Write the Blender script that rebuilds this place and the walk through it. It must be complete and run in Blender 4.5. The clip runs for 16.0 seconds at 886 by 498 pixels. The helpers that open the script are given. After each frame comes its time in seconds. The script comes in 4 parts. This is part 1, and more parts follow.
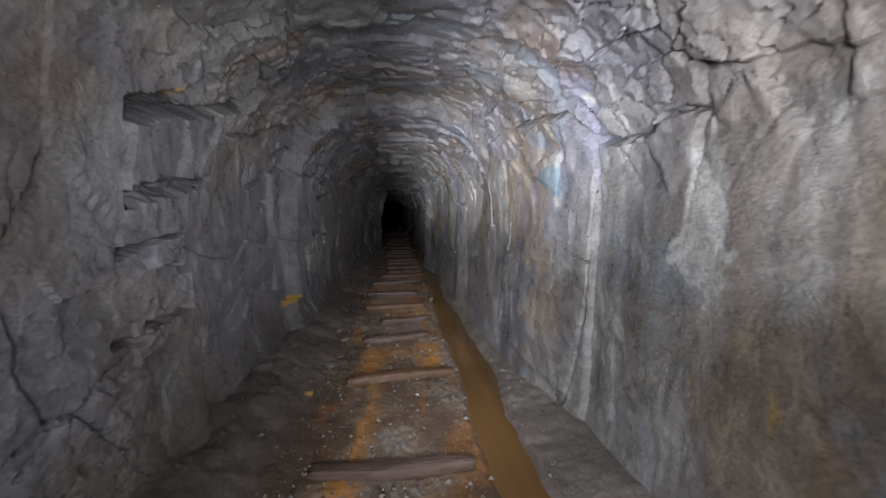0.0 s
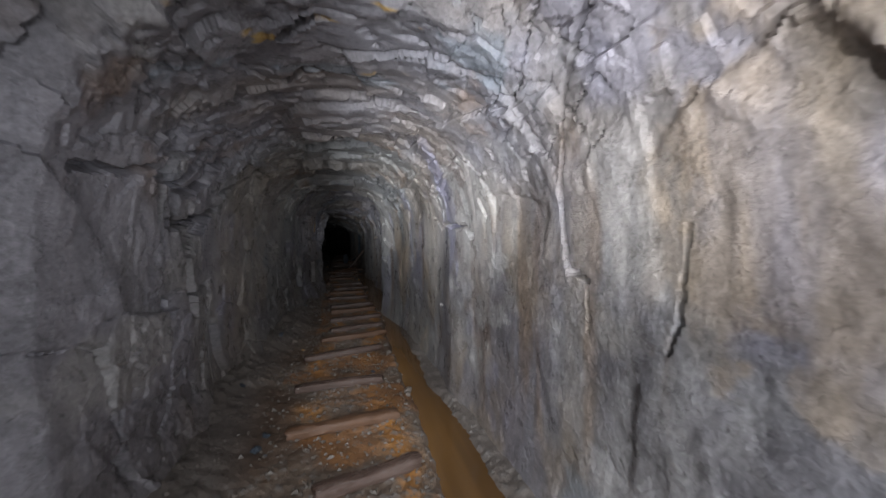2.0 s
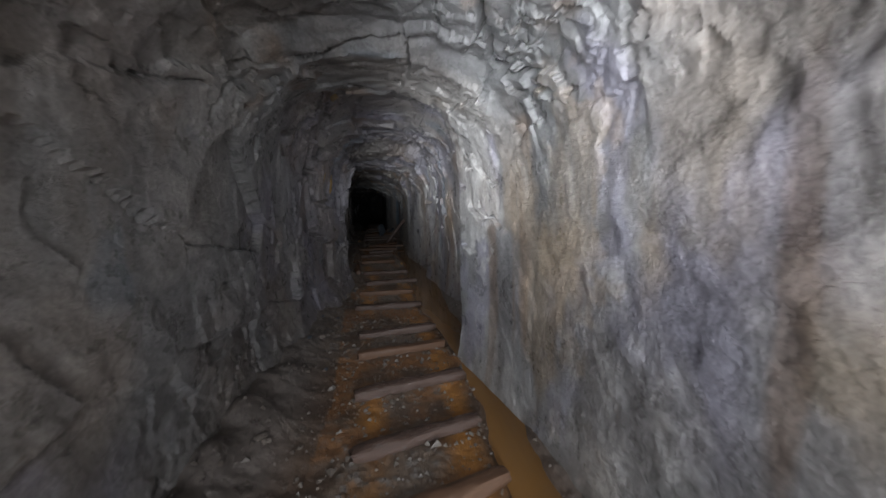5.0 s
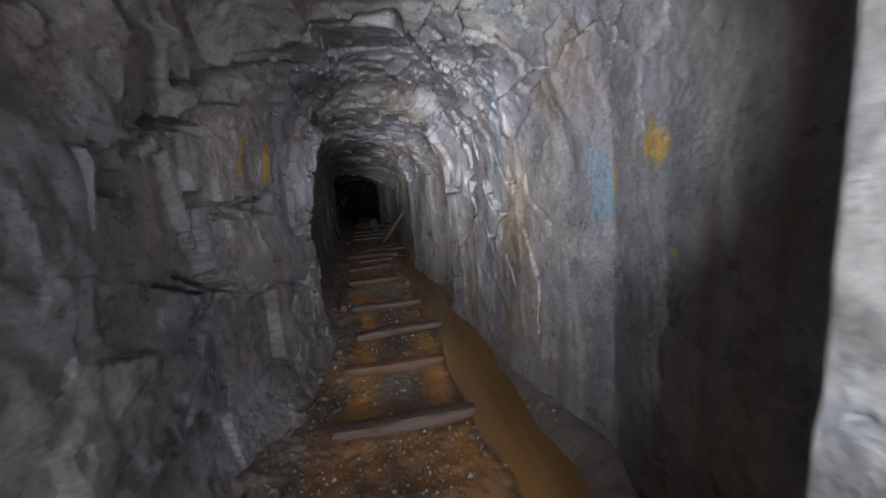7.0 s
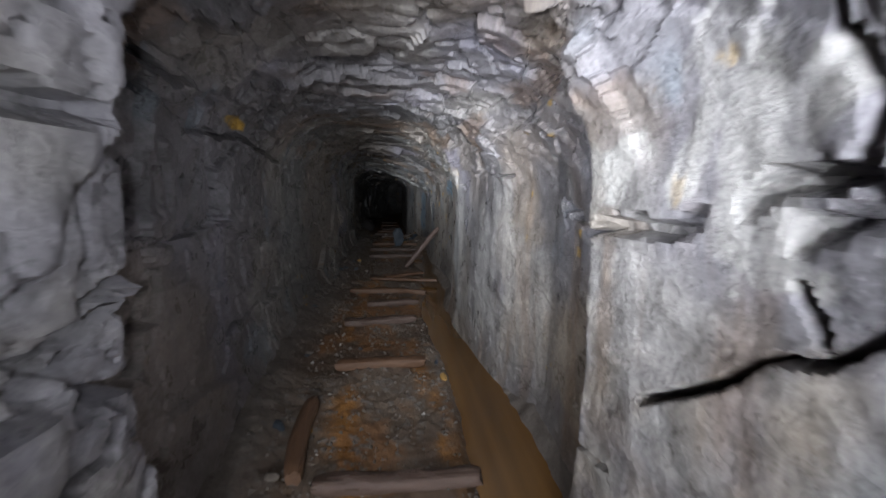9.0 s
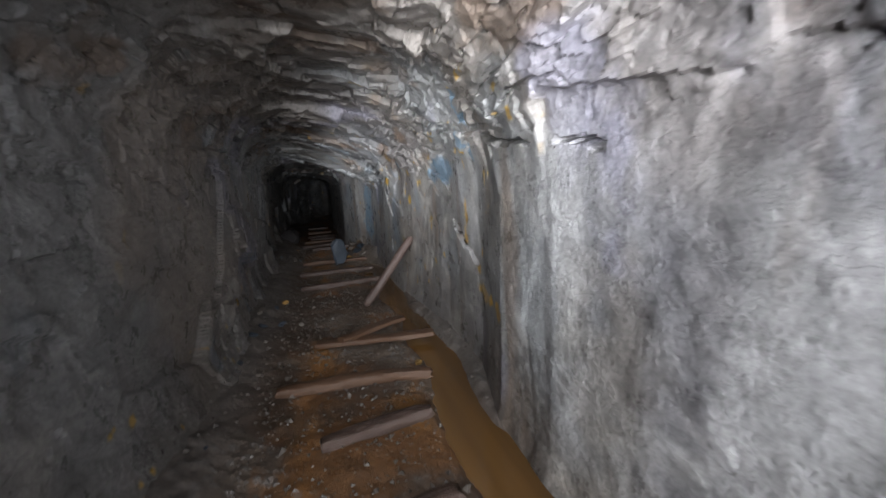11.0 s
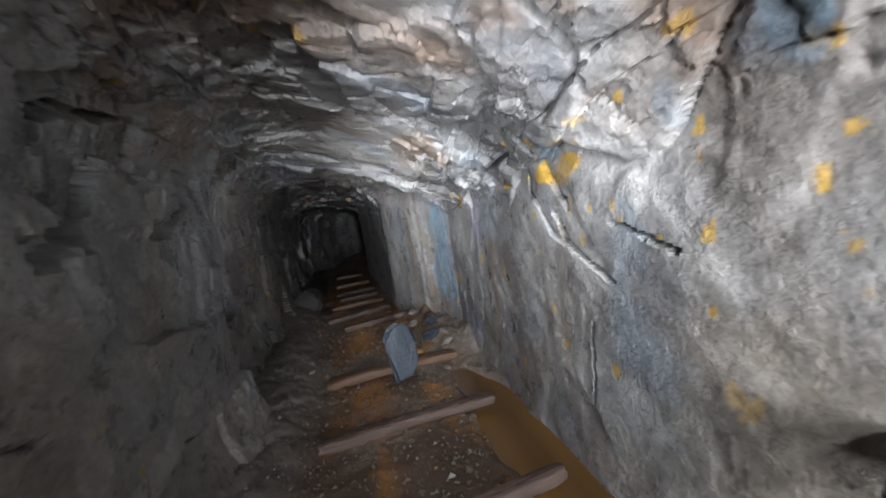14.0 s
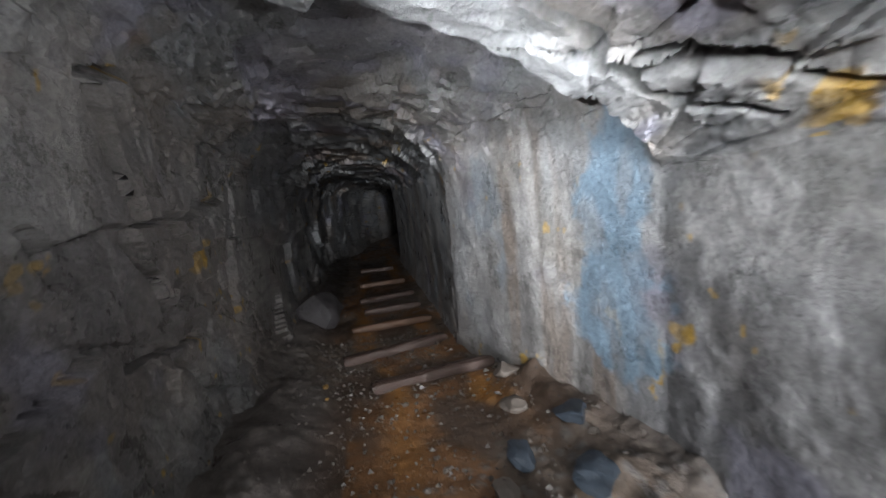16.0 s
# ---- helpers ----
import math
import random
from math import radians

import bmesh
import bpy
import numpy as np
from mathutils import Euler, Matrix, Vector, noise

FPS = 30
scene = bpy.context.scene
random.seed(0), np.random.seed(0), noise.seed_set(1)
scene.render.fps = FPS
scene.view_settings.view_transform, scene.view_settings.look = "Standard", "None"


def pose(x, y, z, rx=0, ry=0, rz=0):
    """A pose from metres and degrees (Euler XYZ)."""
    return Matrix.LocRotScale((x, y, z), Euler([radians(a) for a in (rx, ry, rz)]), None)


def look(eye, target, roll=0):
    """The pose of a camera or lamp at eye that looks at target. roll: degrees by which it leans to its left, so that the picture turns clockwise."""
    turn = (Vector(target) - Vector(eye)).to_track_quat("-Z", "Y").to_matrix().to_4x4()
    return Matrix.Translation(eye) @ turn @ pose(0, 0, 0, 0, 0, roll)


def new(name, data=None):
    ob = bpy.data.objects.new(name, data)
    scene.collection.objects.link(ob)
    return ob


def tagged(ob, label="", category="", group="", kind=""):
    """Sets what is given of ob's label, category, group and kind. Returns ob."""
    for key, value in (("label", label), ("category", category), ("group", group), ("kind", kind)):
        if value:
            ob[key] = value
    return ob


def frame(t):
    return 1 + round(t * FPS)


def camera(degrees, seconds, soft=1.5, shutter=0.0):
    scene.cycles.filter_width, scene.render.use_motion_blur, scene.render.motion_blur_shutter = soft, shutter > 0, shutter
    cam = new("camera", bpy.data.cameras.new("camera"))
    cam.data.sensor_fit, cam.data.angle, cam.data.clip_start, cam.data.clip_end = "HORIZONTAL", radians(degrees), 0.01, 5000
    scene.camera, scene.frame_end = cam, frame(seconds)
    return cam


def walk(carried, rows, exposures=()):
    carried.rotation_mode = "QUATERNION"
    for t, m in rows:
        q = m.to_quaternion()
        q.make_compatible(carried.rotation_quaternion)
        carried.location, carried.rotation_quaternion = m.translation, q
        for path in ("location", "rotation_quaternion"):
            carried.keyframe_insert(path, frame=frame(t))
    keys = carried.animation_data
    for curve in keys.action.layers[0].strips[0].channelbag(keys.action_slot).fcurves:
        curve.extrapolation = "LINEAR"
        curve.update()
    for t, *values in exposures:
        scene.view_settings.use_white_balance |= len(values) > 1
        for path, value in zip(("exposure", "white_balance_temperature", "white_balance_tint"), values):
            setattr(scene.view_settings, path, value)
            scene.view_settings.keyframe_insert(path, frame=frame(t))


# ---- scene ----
LENS = 99.9
cam = camera(LENS, 16.0, shutter=0.25)
PATH = [
    (0, look((-0.030, 0.000, 1.392), (0.217, 1.874, 1.191), 1.1)),
    (0.5, look((-0.075, 0.524, 1.385), (0.184, 2.393, 1.161), 0.8)),
    (1, look((-0.111, 1.040, 1.468), (0.284, 2.885, 1.244), -0.9)),
    (1.5, look((-0.081, 1.712, 1.447), (0.278, 3.574, 1.337), -0.5)),
    (2, look((-0.015, 2.333, 1.422), (0.493, 4.162, 1.339), -0.8)),
    (2.5, look((-0.088, 2.941, 1.442), (0.417, 4.767, 1.301), 0.6)),
    (3, look((-0.166, 3.576, 1.378), (0.303, 5.413, 1.253), 0.3)),
    (3.5, look((-0.247, 4.158, 1.374), (0.231, 5.980, 1.130), 3.4)),
    (6, look((0.148, 7.324, 1.356), (0.417, 9.192, 1.142), -4.2)),
    (6.5, look((0.096, 7.990, 1.385), (0.454, 9.848, 1.207), -4.0)),
    (7, look((0.038, 8.639, 1.391), (0.402, 10.476, 1.064), -4.1)),
    (7.5, look((0.069, 9.289, 1.366), (0.347, 11.151, 1.104), -4.7)),
    (8, look((0.092, 9.911, 1.351), (0.587, 11.714, 1.014), -1.5)),
    (8.5, look((0.107, 10.529, 1.357), (0.656, 12.324, 1.061), -4.1)),
    (9, look((0.149, 11.255, 1.424), (0.396, 13.115, 1.130), 1.2)),
    (11.5, look((-0.099, 14.496, 1.342), (0.746, 16.837, 0.906), -3.5)),
    (12, look((-0.048, 15.176, 1.368), (0.709, 17.569, 1.064), -3.2)),
    (12.5, look((-0.001, 15.744, 1.368), (0.921, 18.084, 1.121), -5.1)),
    (13, look((0.014, 16.336, 1.317), (0.867, 18.690, 0.965), -6.0)),
    (13.5, look((0.030, 17.027, 1.356), (0.546, 19.472, 0.978), -4.2)),
    (14, look((-0.035, 17.648, 1.338), (0.600, 20.079, 1.065), -9.4)),
    (14.5, look((0.007, 18.200, 1.333), (0.945, 20.512, 0.936), -9.2)),
    (15, look((0.178, 18.808, 1.317), (0.967, 21.181, 0.951), -3.0)),
    (15.5, look((0.055, 19.414, 1.197), (0.636, 21.850, 0.858), -3.2)),
    (16, look((-0.102, 19.981, 1.242), (0.370, 22.440, 0.908), -6.2)),
]

DIM = 0.36          # stops by which the lamps grow weaker with each metre of the walk
BASE_STOPS = -0.10
LAMP_WATTS = 105.0
TRIM = [(0, .5), (2, .2), (3.5, .05), (6.5, -.10), (7.5, .15), (9, 0), (12.5, .1), (15, -.05), (16, -.25)]
walk(cam, PATH, [(t, BASE_STOPS + DIM * m.translation.y + float(np.interp(t, *zip(*TRIM)))) for t, m in PATH])

# ---- light: no daylight in the adit; added fixed spots stand in for one carried lamp ----
world = bpy.data.worlds.new("underground")
scene.world = world
world.use_nodes = True
world.node_tree.nodes["Background"].inputs["Color"].default_value = (0, 0, 0, 1)
world.node_tree.nodes["Background"].inputs["Strength"].default_value = 0.0


def lamp(y, x, z, watts, aim, degrees, tint):
    data = bpy.data.lights.new("stand_in_spot", "SPOT")
    data.energy, data.spot_size, data.spot_blend = watts, radians(degrees), 1.0
    data.shadow_soft_size, data.color = 0.012, tint
    ob = new("stand_in_spot", data)
    ob.matrix_world = look((x, y, z), (x + aim[0], y + aim[1], z + aim[2]))


LAMP_STEP = 1.3
COOL = (0.905, 0.945, 1.0)
for i in range(18):
    ly = -1.8 + i * LAMP_STEP
    watts = LAMP_WATTS * 2 ** (-DIM * ly)
    # main spot, in place of the carried beam towards the right wall
    lamp(ly, -0.12, 1.42, watts * 1.7, (0.46, 0.88, float(np.interp(ly, [3, 6, 9, 12, 15, 18], [.20, .12, .10, .03, .03, .10]))), 62, COOL)
    # second unseen spot, added to brighten the floor ahead
    lamp(ly, 0.02, 1.42, watts * float(np.interp(ly, [0, 4, 6, 8, 10, 12, 15, 19, 21], [1.6, 1.1, .50, .55, .8, .75, .6, .8, 1.2])), (0.14, 0.84, -0.50), 58, COOL)
    # weak unseen spot, added to lift the left wall
    glow = float(np.interp(ly, [-1, 0, 2, 4, 6, 8.3, 9.5, 11.5, 12.8, 15.5, 17, 18.5, 20, 21], [.42, .42, .22, .10, .01, .01, .16, .26, .05, .03, .02, .03, .34, .42]))
    lamp(ly, 0.12, 1.42, watts * glow, (-0.48, 0.87, 0.06), 78, COOL)


# ---- plan of the adit: stations along y ----
def line(y, ys, vs):
    return np.interp(y, ys, vs)


# beyond y 28 the bend to the right is added to darken the far end
LEFT_Y = [-3, 2.1, 3.7, 3.85, 5.0, 5.8, 7.0, 8.4, 10.5, 11.2, 12.15, 12.3, 13.6, 15.4, 17.0, 17.6, 19.1, 20.4, 20.6, 22.3, 23.6, 26, 28, 33, 48]
LEFT_X = [1.05, 1.12, 1.12, 1.0, 1.0, 1.06, .96, .82, .72, .57, .46, .74, .85, .96, .80, .82, .85, .84, 1.0, 1.08, 1.05, 1.0, .98, .2, -6]
RIGHT_Y = [-3, 2.1, 2.14, 2.8, 3.3, 5.0, 5.4, 6.0, 8.0, 8.6, 9.05, 9.15, 9.5, 10.1, 10.9, 12.0, 12.6, 12.68, 13.3, 14.1, 15.1, 15.6, 16.2, 17.0, 17.7, 19.0, 20.6, 21.2, 21.7, 22.0, 23.0, 25, 28, 33, 48]
RIGHT_X = [1.2, 1.2, 1.17, 1.04, 1.0, .97, .90, .96, .90, .80, .71, .86, .98, 1.12, 1.0, 1.0, .92, 1.05, 1.08, .92, .82, .84, 1.0, 1.04, .98, .92, .98, 1.0, .9, .78, .55, .55, .5, 1.2, 7.5]
TOP_Y = [-3, 3.65, 3.85, 6.8, 6.95, 8.1, 8.25, 9.0, 9.3, 10.2, 10.8, 12.2, 12.4, 14.5, 16.5, 18.5, 20.3, 21.2, 21.28, 22.5, 26, 48]
TOP_Z = [2.46, 2.44, 2.30, 2.34, 2.26, 2.28, 2.18, 2.22, 2.5, 2.45, 2.26, 2.30, 2.18, 2.1, 2.1, 2.05, 1.93, 1.80, 2.2, 2.0, 1.85, 1.8]
SKEW_Y = [-3, 14, 17, 19, 21.2, 21.28, 48]
SKEW_V = [0, 0, .12, .25, .36, .1, 0]
SPRING = 1.30
AROUND = 540


def shell(y, f):
    """Point of the bare rock shell: y along the adit, f from 0 (left foot) over the roof to 1 (right foot)."""
    xl, xr = -line(y, LEFT_Y, LEFT_X), line(y, RIGHT_Y, RIGHT_X)
    top, skew = line(y, TOP_Y, TOP_Z), line(y, SKEW_Y, SKEW_V)
    cx, hw = (xl + xr) / 2, (xr - xl) / 2
    left, right = f < .27, f > .73
    a = np.clip((f - .27) / .46, 0, 1) * np.pi
    c, s = -np.cos(a), np.sin(a)
    x = cx + hw * np.sign(c) * np.abs(c) ** .72
    z = SPRING + (top - SPRING) * np.abs(s) ** .72 - skew * (x - cx) * s ** .5
    z = np.where(left, -.15 + (SPRING + .15) * f / .27, z)
    z = np.where(right, -.15 + (SPRING + .15) * (1 - f) / .27, z)
    return x, z


# ---- numeric noise ----
def rnd(i, j, k=0):
    h = (i.astype(np.int64) * 374761393 + j.astype(np.int64) * 668265263 + (k * 974634777 + 144665)) & 0xFFFFFFFF
    h = ((h ^ (h >> 13)) * 1274126177) & 0xFFFFFFFF
    h = ((h ^ (h >> 16)) * 2246822519) & 0xFFFFFFFF
    return ((h ^ (h >> 15)) & 0xFFFFFF) / float(0x1000000)


def vnoise(u, v, k=0):
    i, j = np.floor(u), np.floor(v)
    a, b = u - i, v - j
    a, b = a * a * (3 - 2 * a), b * b * (3 - 2 * b)
    low = rnd(i, j, k) * (1 - a) + rnd(i + 1, j, k) * a
    high = rnd(i, j + 1, k) * (1 - a) + rnd(i + 1, j + 1, k) * a
    return low * (1 - b) + high * b


def fbm(u, v, k=0, octaves=4):
    total, amp, norm = 0, 1.0, 0
    for o in range(octaves):
        total = total + amp * vnoise(u * 2 ** o + 17 * o, v * 2 ** o - 9 * o, k + o)
        norm += amp
        amp *= .5
    return total / norm


def cells(u, v, k=0):
    """Broken blocks: nearest and second distance, a random number of the nearest cell, and the way from its middle."""
    iu, iv = np.floor(u), np.floor(v)
    d1, d2 = np.full(u.shape, 9.0), np.full(u.shape, 9.0)
    rand, du, dv = np.zeros(u.shape), np.zeros(u.shape), np.zeros(u.shape)
    for a in (-1, 0, 1):
        for b in (-1, 0, 1):
            ci, cj = iu + a, iv + b
            x = u - (ci + .5 + .75 * (rnd(ci, cj, k) - .5))
            y = v - (cj + .5 + .75 * (rnd(ci, cj, k + 1) - .5))
            d = np.maximum(np.abs(x), np.abs(y)) * .15 + np.hypot(x, y) * .85
            near = d < d1
            d2 = np.where(near, d1, np.minimum(d2, d))
            rand = np.where(near, rnd(ci, cj, k + 2), rand)
            du, dv = np.where(near, x, du), np.where(near, y, dv)
            d1 = np.where(near, d, d1)
    return d1, d2, rand, du, dv


def step(a, b, x):
    t = np.clip((x - a) / (b - a), 0, 1)
    return t * t * (3 - 2 * t)


def mix(a, b, t):
    return a + (np.array(b) - a) * t[..., None]


# ---- materials ----
def material(name):
    m = bpy.data.materials.new(name)
    m.use_nodes = True
    nodes, links = m.node_tree.nodes, m.node_tree.links
    return m, nodes, links, nodes["Principled BSDF"]


def rough_surface(name, tone, scale, bump, rough, attribute="", spec=.5, contrast=.55, stretch=(1, 1, 1), chips=0):
    """A surface whose colour is an attribute or one tone, broken up at two scales, with fine relief and wet and dry places."""
    m, nodes, links, bsdf = material(name)
    where = nodes.new("ShaderNodeTexCoord")
    mapping = nodes.new("ShaderNodeMapping")
    mapping.inputs["Scale"].default_value = stretch
    links.new(where.outputs["Object"], mapping.inputs["Vector"])
    fine, coarse = nodes.new("ShaderNodeTexNoise"), nodes.new("ShaderNodeTexNoise")
    for n, s, d in ((fine, scale, 10), (coarse, scale / 9, 4)):
        n.inputs["Scale"].default_value, n.inputs["Detail"].default_value, n.inputs["Roughness"].default_value = s, d, .7
        links.new(mapping.outputs["Vector"], n.inputs["Vector"])
    lift = nodes.new("ShaderNodeMapRange")
    for key, value in (("From Min", .25), ("From Max", .75), ("To Min", 1 - contrast), ("To Max", 1 + contrast)):
        lift.inputs[key].default_value = value
    both = nodes.new("ShaderNodeMath")
    both.operation = "MULTIPLY_ADD"
    both.inputs[1].default_value, both.inputs[2].default_value = .6, .0
    links.new(fine.outputs["Fac"], both.inputs[0])
    add = nodes.new("ShaderNodeMath")
    add.operation = "MULTIPLY_ADD"
    add.inputs[1].default_value = .4
    links.new(coarse.outputs["Fac"], add.inputs[0])
    links.new(both.outputs[0], add.inputs[2])
    links.new(add.outputs[0], lift.inputs["Value"])
    times = nodes.new("ShaderNodeVectorMath")
    times.operation = "SCALE"
    if attribute:
        src = nodes.new("ShaderNodeAttribute")
        src.attribute_name = attribute
        links.new(src.outputs["Color"], times.inputs[0])
    else:
        src = nodes.new("ShaderNodeRGB")
        src.outputs[0].default_value = (*tone, 1)
        links.new(src.outputs[0], times.inputs[0])
    links.new(lift.outputs["Result"], times.inputs["Scale"])
    links.new(times.outputs["Vector"], bsdf.inputs["Base Color"])
    wet = nodes.new("ShaderNodeMapRange")
    for key, value in (("From Min", .35), ("From Max", .65), ("To Min", rough[0]), ("To Max", rough[1])):
        wet.inputs[key].default_value = value
    links.new(coarse.outputs["Fac"], wet.inputs["Value"])
    links.new(wet.outputs["Result"], bsdf.inputs["Roughness"])
    bsdf.inputs["Specular IOR Level"].default_value = spec
    relief = nodes.new("ShaderNodeBump")
    relief.inputs["Strength"].default_value, relief.inputs["Distance"].default_value = 1.0, bump
    links.new(fine.outputs["Fac"], relief.inputs["Height"])
    if chips:
        split = nodes.new("ShaderNodeTexVoronoi")
        split.distance, split.inputs["Scale"].default_value = "CHEBYCHEV", chips
        bent = nodes.new("ShaderNodeVectorMath")
        bent.operation = "MULTIPLY_ADD"
        bent.inputs[1].default_value = (.12, .12, .12)
        links.new(coarse.outputs["Color"], bent.inputs[0])
        links.new(mapping.outputs["Vector"], bent.inputs[2])
        links.new(bent.outputs["Vector"], split.inputs["Vector"])
        facets = nodes.new("ShaderNodeBump")
        facets.inputs["Strength"].default_value, facets.inputs["Distance"].default_value = .5, .012
        links.new(split.outputs["Distance"], facets.inputs["Height"])
        links.new(facets.outputs["Normal"], relief.inputs["Normal"])
        hair = nodes.new("ShaderNodeTexVoronoi")
        hair.feature, hair.inputs["Scale"].default_value = "DISTANCE_TO_EDGE", chips * .55
        links.new(bent.outputs["Vector"], hair.inputs["Vector"])
        slit = nodes.new("ShaderNodeMapRange")
        for key, value in (("From Min", 0), ("From Max", .022), ("To Min", 0), ("To Max", 1)):
            slit.inputs[key].default_value = value
        links.new(hair.outputs["Distance"], slit.inputs["Value"])
        some = nodes.new("ShaderNodeMapRange")
        for key, value in (("From Min", .50), ("From Max", .62), ("To Min", 1), ("To Max", 0)):
            some.inputs[key].default_value = value
        links.new(coarse.outputs["Fac"], some.inputs["Value"])
        keep = nodes.new("ShaderNodeMath")
        keep.operation = "MAXIMUM"
        links.new(slit.outputs["Result"], keep.inputs[0])
        links.new(some.outputs["Result"], keep.inputs[1])
        cleft = nodes.new("ShaderNodeBump")
        cleft.inputs["Strength"].default_value, cleft.inputs["Distance"].default_value = .35, .010
        links.new(keep.outputs[0], cleft.inputs["Height"])
        links.new(cleft.outputs["Normal"], facets.inputs["Normal"])
    links.new(relief.outputs["Normal"], bsdf.inputs["Normal"])
    return m


ROCK = rough_surface("wet_slate_rock", (.3, .3, .3), 46, .012, (.20, .58), "tone", .5, .7, chips=13)
GROUND = rough_surface("iron_stained_mud_and_gravel", (.1, .07, .04), 45, .012, (.25, .75), "tone", .5, .6)
PEBBLE = rough_surface("broken_rock", (.15, .125, .105), 40, .006, (.25, .7), "", .5, .5)
SLATE = rough_surface("blue_grey_slate", (.042, .054, .070), 18, .016, (.35, .7), "", .5, .5)
OCHRE = rough_surface("ochre_stained_rock", (.34, .20, .06), 30, .008, (.4, .8), "", .4, .5)
WOOD = rough_surface("sodden_timber", (.072, .046, .036), 30, .012, (.12, .45), "", .5, .6, (.25, 2.2, 2.2))
LOGWOOD = rough_surface("weathered_prop", (.085, .056, .046), 28, .008, (.3, .65), "", .5, .5, (.2, 2.5, 2.5))
CHIP = rough_surface("rock_chips", (.095, .080, .068), 60, .003, (.32, .65), "", .5, .5)
DARK = rough_surface("dark_wet_rock", (.045, .04, .04), 25, .010, (.25, .6), "", .5, .5)
RUSTWOOD = rough_surface("rust_stained_timber", (.095, .05, .028), 30, .010, (.25, .65), "", .5, .6, (.25, 2.2, 2.2))

WATER, w_nodes, w_links, w_bsdf = material("muddy_ochre_water")
w_noise = w_nodes.new("ShaderNodeTexNoise")
w_noise.inputs["Scale"].default_value, w_noise.inputs["Detail"].default_value = 2.5, 5
w_ramp = w_nodes.new("ShaderNodeValToRGB")
w_ramp.color_ramp.elements[0].color, w_ramp.color_ramp.elements[1].color = (.10, .052, .018, 1), (.21, .105, .032, 1)
w_ramp.color_ramp.elements[0].position, w_ramp.color_ramp.elements[1].position = .35, .65
w_links.new(w_noise.outputs["Fac"], w_ramp.inputs["Fac"])
w_links.new(w_ramp.outputs["Color"], w_bsdf.inputs["Base Color"])
w_bsdf.inputs["Roughness"].default_value = .08


# ---- large structure: the rock shell ----
def sheet(name, points, faces, colours=None, mat=None, smooth=True, sharp=0.0):
    """One mesh object from arrays of vertices and quads."""
    me = bpy.data.meshes.new(name)
    me.vertices.add(len(points))
    me.vertices.foreach_set("co", points.astype(np.float32).ravel())
    me.loops.add(len(faces) * 4)
    me.loops.foreach_set("vertex_index", faces.astype(np.int32).ravel())
    me.polygons.add(len(faces))
    me.polygons.foreach_set("loop_start", np.arange(0, len(faces) * 4, 4, dtype=np.int32))
    me.polygons.foreach_set("use_smooth", np.full(len(faces), smooth))
    me.update(calc_edges=True)
    if colours is not None:
        at = me.attributes.new("tone", "FLOAT_COLOR", "POINT")
        at.data.foreach_set("color", np.concatenate([colours, np.ones((len(colours), 1))], 1).astype(np.float32).ravel())
    if sharp:
        me.set_sharp_from_angle(angle=radians(sharp))
    if mat:
        me.materials.append(mat)
    return new(name, me)


def grid_faces(rows, cols, a, b):
    """Quads of a grid of rows x cols vertices, between the columns a and b."""
    i, j = np.meshgrid(np.arange(rows - 1), np.arange(a, b), indexing="ij")
    q = (i * cols + j).ravel()
    return np.stack([q, q + cols, q + cols + 1, q + 1], 1)


GIRTH = 5.4         # metres once round the shell, foot to foot
ys = np.concatenate([np.arange(-2.6, .2, .06), np.arange(.2, 23.2, .0118), np.arange(23.2, 30, .05), np.arange(30, 36, .15)])
fs = np.linspace(0, 1, AROUND)
Y, F = np.meshgrid(ys, fs, indexing="ij")
V = F * GIRTH
side_r, side_l, roof = step(.66, .74, F), 1 - step(.26, .34, F), step(.26, .36, F) * (1 - step(.64, .74, F))

# blocks, ledges, joints and slickensides
wu, wv = (fbm(Y * .9, V * .9, 3) - .5) * .20, (fbm(Y * .9, V * .9, 11) - .5) * .20
wu, wv = wu + (fbm(Y * 9, V * 9, 13, 3) - .5) * .035, wv + (fbm(Y * 9, V * 9, 17, 3) - .5) * .035
shear = .35 * np.sin(Y * .35)
big = cells((Y + wu + V * shear * .3) / .74, (V + wv + .10 * Y) / .52, 20)
mid = cells((Y + wu + .3 * V) / .25, (V + wv - .2 * Y) / .19, 40)
small = cells((Y + wu - .2 * V) / .085, (V + wv + .4 * Y) / .060, 60)
blades = cells((Y + wu * .4 + .05 * V) / .16, V / 1.1 + wu * .4, 80)
jagged = step(.40, .60, fbm(Y * .8 + 3, V * .9, 33, 3))
rough_part = .06 + roof * (.45 + .55 * jagged) + side_l * (.10 + .30 * jagged) + .10 * side_r * jagged


def facets(cell, lift, tilt, seed):
    """Blocks that stand at their own height and lean their own way."""
    n = np.floor(cell[2] * 9999)
    return (cell[2] - .5) * lift + (cell[3] * (rnd(n, n * 0, seed) - .5) + cell[4] * (rnd(n, n * 0, seed + 1) - .5)) * tilt


depth = facets(big, .085, .10, 5) * (1 - .93 * side_r)
depth += facets(mid, .055, .075, 15) * rough_part
depth += facets(small, .022, .034, 25) * rough_part
depth += facets(blades, .007, .012, 35) * (side_r * .9 + side_l * .5) * step(.45, .55, fbm(Y * .5, V * .4, 31))
depth += (fbm(Y * 2.2, V * 2.2, 70, 5) - .5) * .024 * (1 - .35 * side_r) + (fbm(Y * 16, V * 16, 75, 3) - .5) * .005
